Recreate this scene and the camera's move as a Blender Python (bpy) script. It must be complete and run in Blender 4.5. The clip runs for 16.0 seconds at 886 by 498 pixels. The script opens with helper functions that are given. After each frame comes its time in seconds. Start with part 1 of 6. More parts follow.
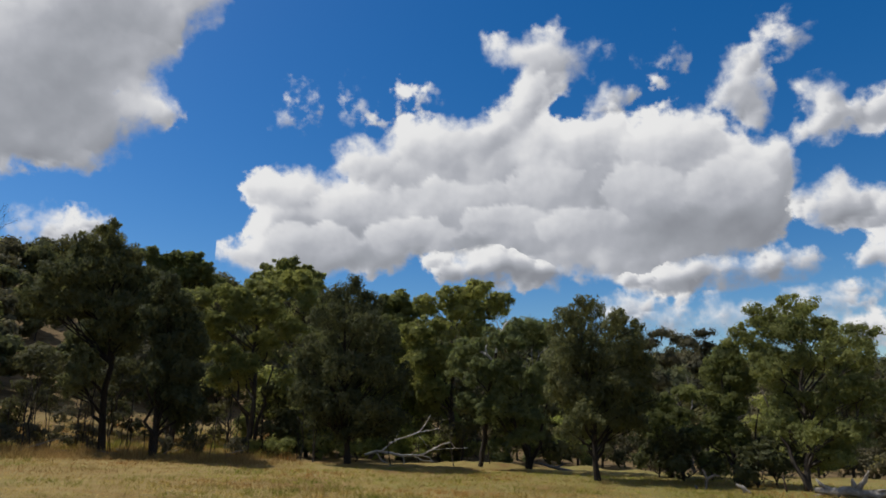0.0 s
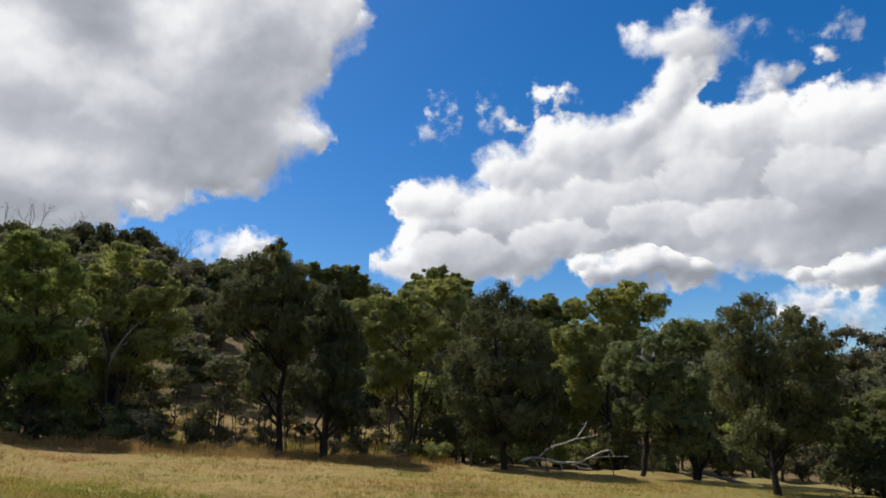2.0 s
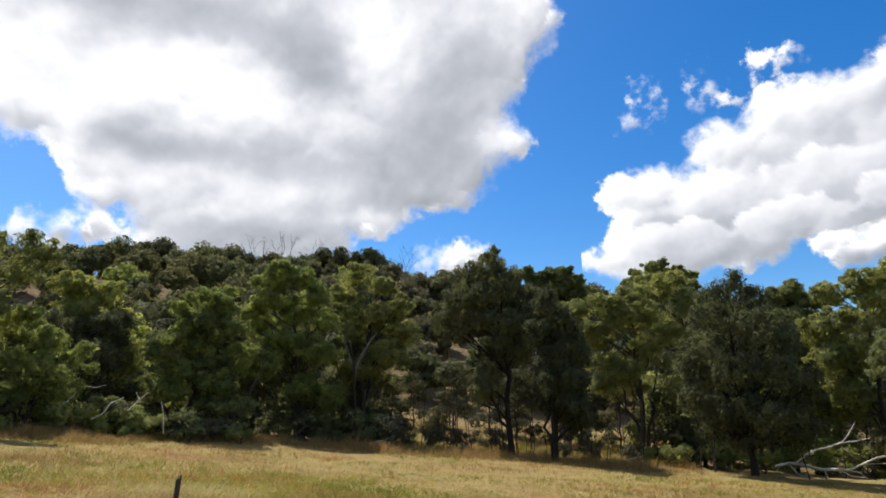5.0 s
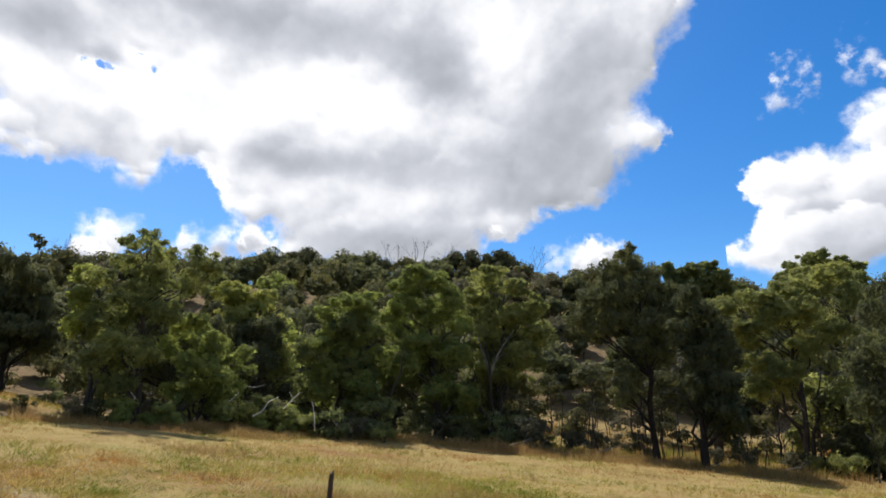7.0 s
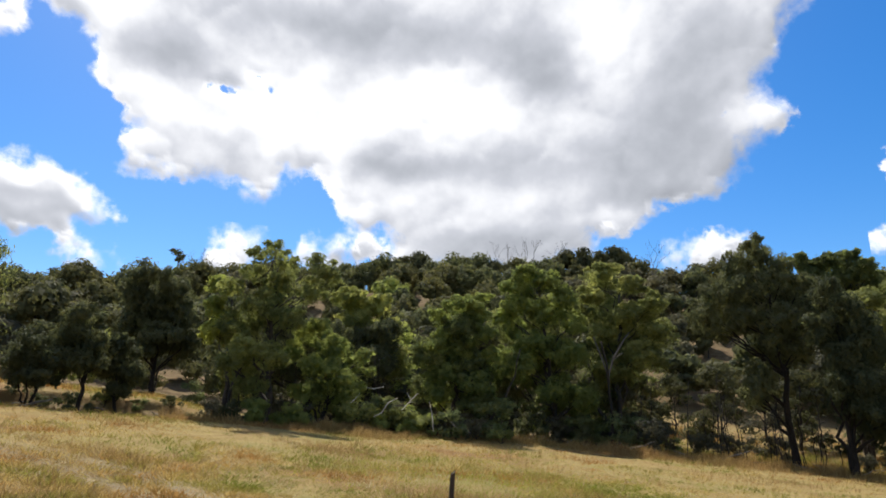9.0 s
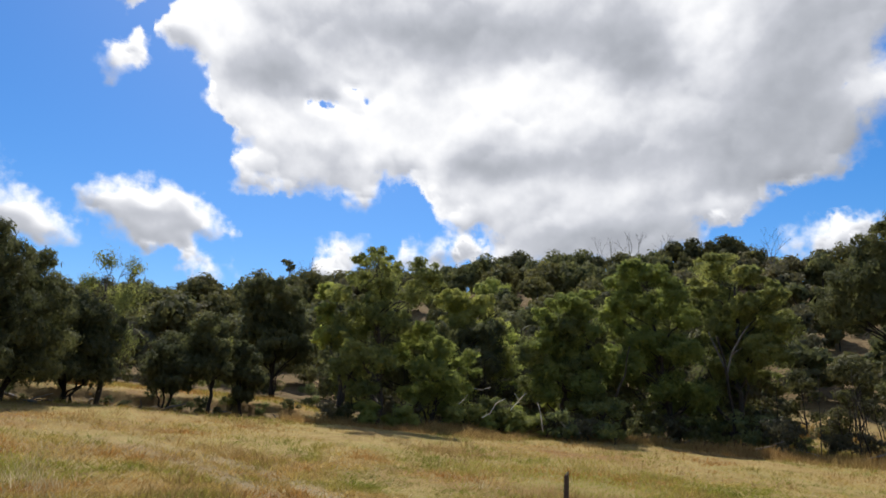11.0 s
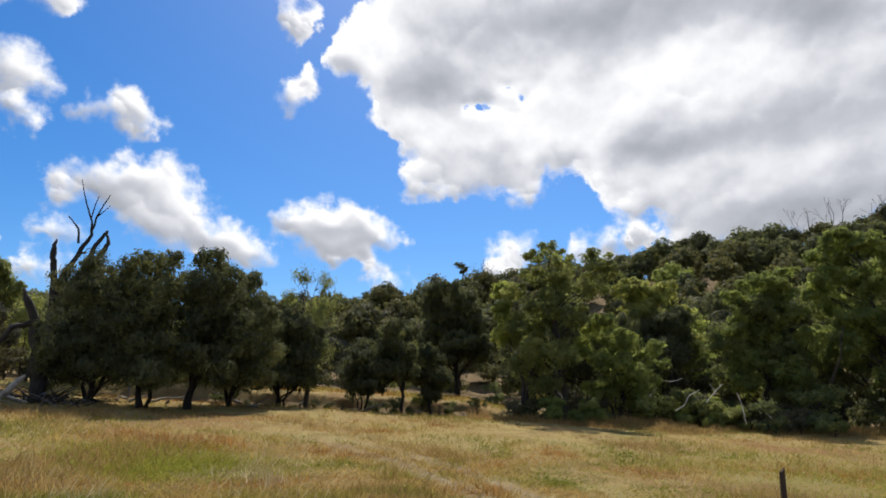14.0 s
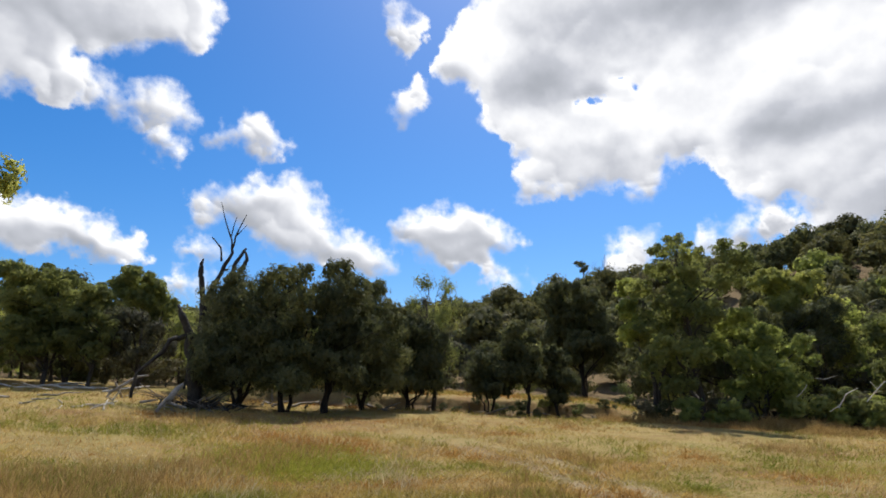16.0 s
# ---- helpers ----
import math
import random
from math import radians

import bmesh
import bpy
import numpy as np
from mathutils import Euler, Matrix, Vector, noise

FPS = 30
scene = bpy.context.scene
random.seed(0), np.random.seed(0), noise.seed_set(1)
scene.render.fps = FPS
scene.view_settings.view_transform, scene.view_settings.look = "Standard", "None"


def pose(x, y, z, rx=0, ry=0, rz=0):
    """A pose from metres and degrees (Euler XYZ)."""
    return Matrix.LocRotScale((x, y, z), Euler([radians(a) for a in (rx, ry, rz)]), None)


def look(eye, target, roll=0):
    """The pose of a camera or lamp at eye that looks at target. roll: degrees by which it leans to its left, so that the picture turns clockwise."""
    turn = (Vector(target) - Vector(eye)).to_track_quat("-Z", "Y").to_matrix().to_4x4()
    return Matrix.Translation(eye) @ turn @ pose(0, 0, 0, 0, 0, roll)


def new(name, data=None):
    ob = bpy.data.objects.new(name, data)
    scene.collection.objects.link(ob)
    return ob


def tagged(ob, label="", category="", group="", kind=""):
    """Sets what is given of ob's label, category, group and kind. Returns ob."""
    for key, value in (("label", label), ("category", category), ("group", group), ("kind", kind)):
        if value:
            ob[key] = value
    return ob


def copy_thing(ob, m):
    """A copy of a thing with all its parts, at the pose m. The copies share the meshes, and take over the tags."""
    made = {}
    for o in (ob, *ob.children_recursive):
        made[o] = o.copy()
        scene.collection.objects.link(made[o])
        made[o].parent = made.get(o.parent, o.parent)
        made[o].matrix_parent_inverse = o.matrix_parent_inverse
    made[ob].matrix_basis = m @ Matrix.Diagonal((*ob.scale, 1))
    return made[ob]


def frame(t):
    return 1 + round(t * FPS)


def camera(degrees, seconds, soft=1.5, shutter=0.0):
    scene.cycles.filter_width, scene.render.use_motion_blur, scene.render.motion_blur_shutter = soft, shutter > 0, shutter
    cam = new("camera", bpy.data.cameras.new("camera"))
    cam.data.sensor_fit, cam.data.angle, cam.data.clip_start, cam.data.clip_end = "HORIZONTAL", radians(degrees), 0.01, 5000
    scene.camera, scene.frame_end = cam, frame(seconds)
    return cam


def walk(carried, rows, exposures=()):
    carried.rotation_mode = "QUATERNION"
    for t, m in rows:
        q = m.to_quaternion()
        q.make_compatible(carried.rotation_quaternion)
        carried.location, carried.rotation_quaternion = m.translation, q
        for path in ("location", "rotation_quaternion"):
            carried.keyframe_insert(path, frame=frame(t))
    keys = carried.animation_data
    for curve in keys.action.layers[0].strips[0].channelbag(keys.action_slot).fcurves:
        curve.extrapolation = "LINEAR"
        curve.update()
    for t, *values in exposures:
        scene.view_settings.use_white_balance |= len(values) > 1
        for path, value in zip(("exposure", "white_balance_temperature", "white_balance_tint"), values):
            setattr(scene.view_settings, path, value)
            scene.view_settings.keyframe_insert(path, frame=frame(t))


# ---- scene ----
import itertools
from math import atan2, cos, exp, hypot, pi, sin, sqrt, tan

EYE = 1.65
cam = camera(69.8, 16.0, 1.7)
PATH = [
    (0.0, pose(-0.001, 0.300, EYE, 104.34, 0.62, 0.16)),
    (0.5, pose(-0.018, 0.299, EYE, 104.46, 0.53, 3.38)),
    (1.0, pose(-0.032, 0.298, EYE, 104.62, 0.12, 6.13)),
    (1.5, pose(-0.050, 0.296, EYE, 104.74, 0.36, 9.50)),
    (2.0, pose(-0.070, 0.292, EYE, 104.93, 0.15, 13.50)),
    (2.5, pose(-0.089, 0.287, EYE, 105.16, 0.22, 17.17)),
    (3.0, pose(-0.105, 0.281, EYE, 105.46, 0.13, 20.57)),
    (3.5, pose(-0.122, 0.274, EYE, 105.69, 0.21, 23.96)),
    (4.0, pose(-0.137, 0.267, EYE, 105.58, 0.39, 27.11)),
    (6.5, pose(-0.200, 0.223, EYE, 105.21, -0.20, 41.89)),
    (7.0, pose(-0.212, 0.212, EYE, 105.35, -0.50, 44.96)),
    (7.5, pose(-0.223, 0.200, EYE, 105.23, -0.58, 48.11)),
    (8.0, pose(-0.232, 0.191, EYE, 105.22, -0.70, 50.52)),
    (8.5, pose(-0.239, 0.181, EYE, 105.21, -0.76, 52.91)),
    (9.0, pose(-0.246, 0.172, EYE, 105.32, -0.92, 55.03)),
    (11.5, pose(-0.276, 0.119, EYE, 105.25, -0.66, 66.73)),
    (12.0, pose(-0.280, 0.107, EYE, 105.18, -0.76, 69.03)),
    (12.5, pose(-0.285, 0.095, EYE, 104.84, -0.26, 71.62)),
    (13.0, pose(-0.289, 0.082, EYE, 104.82, -0.14, 74.21)),
    (13.5, pose(-0.293, 0.066, EYE, 104.90, 0.58, 77.33)),
    (14.0, pose(-0.296, 0.050, EYE, 104.98, 0.67, 80.41)),
    (14.5, pose(-0.298, 0.036, EYE, 105.00, 0.53, 83.11)),
    (15.0, pose(-0.299, 0.021, EYE, 105.17, 0.64, 85.95)),
    (15.5, pose(-0.300, 0.007, EYE, 105.34, 0.70, 88.63)),
    (16.0, pose(-0.300, -0.007, EYE, 105.36, 0.92, 91.40)),
]
EXPOSURES = [(0, -0.1), (1.5, 0.08), (2, 0.2), (3, 0.34), (4, 0.46), (7, 0.55), (9.5, 0.58), (12, 0.3), (14, 0.37), (16, 0.43)]
walk(cam, PATH, EXPOSURES)

# ---- light: clear midday sky, sun to the left of the first view and high ----
SUN_AZ, SUN_EL = 74.0, 58.0


def bearing(az, dist=1.0):
    """The place on the plan at az degrees to the left of straight ahead."""
    a = radians(az)
    return -sin(a) * dist, cos(a) * dist


sx, sy = bearing(SUN_AZ, cos(radians(SUN_EL)))
SUN_DIR = Vector((sx, sy, sin(radians(SUN_EL))))
world = bpy.data.worlds.new("sky")
scene.world = world
world.use_nodes = True
wn, wl = world.node_tree.nodes, world.node_tree.links
wn.clear()
sky = wn.new("ShaderNodeTexSky")
sky.sky_type, sky.sun_disc = "NISHITA", False
sky.sun_elevation, sky.sun_rotation = radians(SUN_EL), radians(-SUN_AZ)
sky.altitude, sky.air_density, sky.dust_density, sky.ozone_density = 300, 1.0, 0.7, 3.0
sat = wn.new("ShaderNodeHueSaturation")
sat.inputs["Hue"].default_value, sat.inputs["Saturation"].default_value = 0.504, 1.42
bg = wn.new("ShaderNodeBackground")
bg.inputs["Strength"].default_value = 0.106
wout = wn.new("ShaderNodeOutputWorld")
wl.new(sky.outputs[0], sat.inputs["Color"])
wl.new(sat.outputs[0], bg.inputs["Color"])
wl.new(bg.outputs[0], wout.inputs["Surface"])
sun = new("sun", bpy.data.lights.new("sun", "SUN"))
sun.data.energy, sun.data.angle, sun.data.color = 4.4, radians(0.53), (1.0, 0.95, 0.86)
sun.matrix_world = look(SUN_DIR * 100, (0, 0, 0))

# ---- materials ----


def material(name):
    m = bpy.data.materials.new(name)
    m.use_nodes = True
    m.node_tree.nodes.clear()
    return m, m.node_tree.nodes, m.node_tree.links


def ramp(nodes, stops):
    r = nodes.new("ShaderNodeValToRGB")
    e = r.color_ramp.elements
    while len(e) < len(stops):
        e.new(0.5)
    for k, (p, c) in zip(e, stops):
        k.position, k.color = p, (*c, 1)
    return r


def noise_node(nodes, links, coord, scale, detail=4.0, rough=0.55, stretch=None):
    n = nodes.new("ShaderNodeTexNoise")
    n.inputs["Scale"].default_value, n.inputs["Detail"].default_value, n.inputs["Roughness"].default_value = scale, detail, rough
    if stretch:
        mp = nodes.new("ShaderNodeMapping")
        mp.inputs["Scale"].default_value = stretch
        links.new(coord, mp.inputs["Vector"])
        coord = mp.outputs[0]
    links.new(coord, n.inputs["Vector"])
    return n


def mixed(nodes, links, fac, a, b, blend="MIX"):
    m = nodes.new("ShaderNodeMix")
    m.data_type, m.blend_type = "RGBA", blend
    for sock, val in ((m.inputs[0], fac), (m.inputs[6], a), (m.inputs[7], b)):
        if isinstance(val, (int, float)):
            sock.default_value = val
        elif isinstance(val, tuple):
            sock.default_value = (*val, 1)
        else:
            links.new(val, sock)
    return m.outputs[2]


def math_node(nodes, links, op, a, b=None, c=None, clamp=False):
    m = nodes.new("ShaderNodeMath")
    m.operation, m.use_clamp = op, clamp
    for i, val in enumerate((a, b, c)):
        if isinstance(val, (int, float)):
            m.inputs[i].default_value = val
        elif val is not None:
            links.new(val, m.inputs[i])
    return m.outputs[0]


def foliage(name, dark, mid, light, through_share=0.35, patch=0.35):
    """Leaves: each one its own tint, larger drifts of lighter and darker growth, some light through the blade."""
    m, n, l = material(name)
    geo = n.new("ShaderNodeNewGeometry")
    tex = n.new("ShaderNodeTexCoord")
    info = n.new("ShaderNodeObjectInfo")
    r = ramp(n, [(0.0, dark), (0.55, mid), (1.0, light)])
    l.new(geo.outputs["Random Per Island"], r.inputs[0])
    drift = noise_node(n, l, tex.outputs["Object"], patch, 3)
    dr = ramp(n, [(0.34, (0.66, 0.7, 0.70)), (0.66, (1.24, 1.2, 1.06))])
    l.new(drift.outputs[0], dr.inputs[0])
    col = mixed(n, l, 1.0, r.outputs[0], dr.outputs[0], "MULTIPLY")
    tr = ramp(n, [(0.0, (0.74, 0.79, 0.78)), (0.5, (0.98, 1, 0.98)), (1.0, (1.12, 1.13, 1.0))])
    l.new(info.outputs["Random"], tr.inputs[0])
    col = mixed(n, l, 1.0, col, tr.outputs[0], "MULTIPLY")
    p = n.new("ShaderNodeBsdfPrincipled")
    p.inputs["Roughness"].default_value = 0.7
    p.inputs["Specular IOR Level"].default_value = 0.09
    t = n.new("ShaderNodeBsdfTranslucent")
    l.new(col, p.inputs["Base Color"])
    warm = mixed(n, l, 1.0, col, (1.1, 1.12, 0.82), "MULTIPLY")
    l.new(warm, t.inputs["Color"])
    mix = n.new("ShaderNodeMixShader")
    mix.inputs[0].default_value = through_share
    l.new(p.outputs[0], mix.inputs[1])
    l.new(t.outputs[0], mix.inputs[2])
    o = n.new("ShaderNodeOutputMaterial")
    l.new(mix.outputs[0], o.inputs[0])
    return m


def rough_surface(name, stops, scale, stretch=(1, 1, 1), rough=0.85, bump=0.5, bump_dist=0.02, fine=6.0):
    m, n, l = material(name)
    tex = n.new("ShaderNodeTexCoord")
    big = noise_node(n, l, tex.outputs["Object"], scale, 5, 0.6, stretch)
    small = noise_node(n, l, tex.outputs["Object"], scale * fine, 6, 0.65, stretch)
    r = ramp(n, stops)
    f = math_node(n, l, "MULTIPLY_ADD", small.outputs[0], 0.55, -0.27)
    f = math_node(n, l, "ADD", f, big.outputs[0], clamp=True)
    l.new(f, r.inputs[0])
    p = n.new("ShaderNodeBsdfPrincipled")
    p.inputs["Roughness"].default_value = rough
    p.inputs["Specular IOR Level"].default_value = 0.25
    l.new(r.outputs[0], p.inputs["Base Color"])
    b = n.new("ShaderNodeBump")
    b.inputs["Strength"].default_value, b.inputs["Distance"].default_value = bump, bump_dist
    l.new(small.outputs[0], b.inputs["Height"])
    l.new(b.outputs[0], p.inputs["Normal"])
    o = n.new("ShaderNodeOutputMaterial")
    l.new(p.outputs[0], o.inputs[0])
    return m


LEAF_DARK = foliage("casuarina needles", (0.114, 0.116, 0.067), (0.128, 0.130, 0.075), (0.143, 0.146, 0.084), 0.46)
LEAF_OLIVE = foliage("olive gum leaves", (0.275, 0.275, 0.112), (0.306, 0.306, 0.124), (0.342, 0.342, 0.139), 0.58)
LEAF_GREEN = foliage("fresh gum leaves", (0.280, 0.300, 0.106), (0.311, 0.332, 0.118), (0.346, 0.368, 0.131), 0.6)
LEAF_BLUE = foliage("grey-green wattle leaves", (0.182, 0.198, 0.101), (0.202, 0.220, 0.113), (0.227, 0.246, 0.127), 0.52)
LEAF_BROWN = foliage("dry grey-brown leaves", (0.112, 0.100, 0.070), (0.128, 0.114, 0.080), (0.147, 0.131, 0.092), 0.36)
LEAF_DULL = foliage("dull gum leaves", (0.193, 0.202, 0.090), (0.214, 0.225, 0.101), (0.240, 0.252, 0.113), 0.58)
LEAF_HILL = foliage("hillside gum leaves", (0.112, 0.104, 0.055), (0.125, 0.116, 0.061), (0.142, 0.132, 0.068), 0.4, 0.15)
BARK_DARK = rough_surface("dark furrowed bark", [(0.25, (0.012, 0.009, 0.007)), (0.75, (0.042, 0.033, 0.026))], 3.0, (3, 3, 0.6), bump=0.9, bump_dist=0.04)
BARK_GREY = rough_surface("grey gum bark", [(0.2, (0.022, 0.017, 0.014)), (0.55, (0.055, 0.045, 0.037)), (0.85, (0.13, 0.115, 0.10))], 2.0, (2, 2, 0.5), bump=0.6)
WOOD_PALE = rough_surface("bleached dead wood", [(0.25, (0.10, 0.088, 0.075)), (0.5, (0.26, 0.235, 0.205)), (0.78, (0.48, 0.45, 0.41))], 3.0, (1, 1, 1), bump=0.9, bump_dist=0.04)
WOOD_WHITE = rough_surface("sun-bleached silver wood", [(0.25, (0.22, 0.20, 0.18)), (0.5, (0.48, 0.45, 0.41)), (0.78, (0.70, 0.67, 0.62))], 3.0, (1, 1, 1), bump=0.7, bump_dist=0.03)
WOOD_GREY = rough_surface("weathered grey dead wood", [(0.2, (0.07, 0.06, 0.055)), (0.6, (0.17, 0.155, 0.14)), (0.9, (0.30, 0.28, 0.26))], 4.0, (1, 1, 1), bump=0.7)
# weathered wood coloured darker to stand for its backlit, shaded side
WOOD_SHADED = rough_surface("weathered wood with backlit shade painted in", [(0.2, (0.018, 0.016, 0.014)), (0.6, (0.045, 0.039, 0.034)), (0.9, (0.10, 0.09, 0.08))], 4.0, (2, 2, 0.6), bump=0.9)
POST_WOOD = rough_surface("split post timber", [(0.2, (0.026, 0.017, 0.012)), (0.7, (0.105, 0.073, 0.052))], 6.0, (4, 4, 0.5), bump=0.9)


def ground_material():
    m, n, l = material("dry paddock grass and leaf litter")
    tex = n.new("ShaderNodeTexCoord")
    co = tex.outputs["Object"]
    a1 = n.new("ShaderNodeAttribute")
    a1.attribute_name = "litter"
    a2 = n.new("ShaderNodeAttribute")
    a2.attribute_name = "track"
    a3 = n.new("ShaderNodeAttribute")
    a3.attribute_name = "green"
    big = noise_node(n, l, co, 0.16, 5, 0.6)
    mid = noise_node(n, l, co, 0.9, 5, 0.6)
    fine = noise_node(n, l, co, 9.0, 6, 0.7)
    straw = ramp(n, [(0.2, (0.168, 0.118, 0.045)), (0.5, (0.287, 0.208, 0.08)), (0.8, (0.415, 0.315, 0.135))])
    f = math_node(n, l, "MULTIPLY_ADD", fine.outputs[0], 0.6, -0.3)
    f = math_node(n, l, "ADD", f, mid.outputs[0], clamp=True)
    l.new(f, straw.inputs[0])
    redr = ramp(n, [(0.5, (0, 0, 0)), (0.66, (1, 1, 1))])
    l.new(big.outputs[0], redr.inputs[0])
    col = mixed(n, l, math_node(n, l, "MULTIPLY", redr.outputs[0], 0.9), straw.outputs[0], (0.21, 0.115, 0.05))
    fresh = ramp(n, [(0.34, (1, 1, 1)), (0.45, (0, 0, 0))])
    l.new(big.outputs[0], fresh.inputs[0])
    col = mixed(n, l, math_node(n, l, "MULTIPLY", fresh.outputs[0], 0.4), col, (0.185, 0.185, 0.052))
    g = math_node(n, l, "MULTIPLY_ADD", mid.outputs[0], 1.6, -0.8)
    g = math_node(n, l, "ADD", g, a3.outputs["Fac"], clamp=True)
    col = mixed(n, l, g, col, (0.13, 0.145, 0.036))
    tk = math_node(n, l, "MULTIPLY_ADD", fine.outputs[0], 0.9, -0.45)
    tk = math_node(n, l, "MULTIPLY", math_node(n, l, "ADD", a2.outputs["Fac"], tk, clamp=True), a2.outputs["Fac"])
    col = mixed(n, l, tk, col, (0.30, 0.238, 0.15))
    lit = ramp(n, [(0.25, (0.075, 0.05, 0.027)), (0.6, (0.17, 0.12, 0.062)), (0.85, (0.30, 0.225, 0.115))])
    l.new(f, lit.inputs[0])
    k = math_node(n, l, "MULTIPLY_ADD", mid.outputs[0], 0.8, -0.4)
    k = math_node(n, l, "ADD", k, a1.outputs["Fac"], clamp=True)
    col = mixed(n, l, k, col, lit.outputs[0])
    p = n.new("ShaderNodeBsdfPrincipled")
    p.inputs["Roughness"].default_value = 0.95
    p.inputs["Specular IOR Level"].default_value = 0.1
    l.new(col, p.inputs["Base Color"])
    b = n.new("ShaderNodeBump")
    b.inputs["Strength"].default_value, b.inputs["Distance"].default_value = 0.8, 0.12
    l.new(fine.outputs[0], b.inputs["Height"])
    l.new(b.outputs[0], p.inputs["Normal"])
    o = n.new("ShaderNodeOutputMaterial")
    l.new(p.outputs[0], o.inputs[0])
    return m


def grass_material(name, stops, patch_stops):
    m, n, l = material(name)
    geo = n.new("ShaderNodeNewGeometry")
    tex = n.new("ShaderNodeTexCoord")
    r = ramp(n, stops)
    l.new(geo.outputs["Random Per Island"], r.inputs[0])
    big = noise_node(n, l, tex.outputs["Object"], 0.22, 4, 0.6)
    pr = ramp(n, patch_stops)
    l.new(big.outputs[0], pr.inputs[0])
    col = mixed(n, l, 1.0, r.outputs[0], pr.outputs[0], "MULTIPLY")
    d = n.new("ShaderNodeBsdfDiffuse")
    t = n.new("ShaderNodeBsdfTranslucent")
    l.new(col, d.inputs[0])
    l.new(col, t.inputs[0])
    mix = n.new("ShaderNodeMixShader")
    mix.inputs[0].default_value = 0.45
    l.new(d.outputs[0], mix.inputs[1])
    l.new(t.outputs[0], mix.inputs[2])
    o = n.new("ShaderNodeOutputMaterial")
    l.new(mix.outputs[0], o.inputs[0])
    return m


STRAW = grass_material("dry straw grass", [(0.0, (0.21, 0.151, 0.053)), (0.5, (0.338, 0.252, 0.096)), (1.0, (0.49, 0.38, 0.166))],
                       [(0.38, (0.46, 0.68, 0.28)), (0.46, (0.78, 0.88, 0.5)), (0.53, (1.18, 1.08, 0.92)), (0.62, (0.86, 0.54, 0.38))])
SEED = grass_material("reddish seeding grass", [(0.0, (0.205, 0.132, 0.056)), (0.5, (0.33, 0.218, 0.098)), (1.0, (0.46, 0.335, 0.165))],
                      [(0.3, (0.9, 0.95, 0.8)), (0.7, (1, 0.9, 0.8))])
PALE_GRASS = grass_material("bleached seed heads", [(0.0, (0.30, 0.24, 0.135)), (0.5, (0.44, 0.37, 0.225)), (1.0, (0.56, 0.49, 0.33))],
                            [(0.3, (0.9, 0.9, 0.85)), (0.7, (1.05, 1.0, 0.95))])
GREEN_GRASS = grass_material("green grass", [(0.0, (0.16, 0.18, 0.03)), (0.5, (0.25, 0.26, 0.05)), (1.0, (0.36, 0.35, 0.085))],
                             [(0.3, (0.9, 0.95, 0.8)), (0.7, (1.1, 1.0, 0.8))])
GROUND = ground_material()


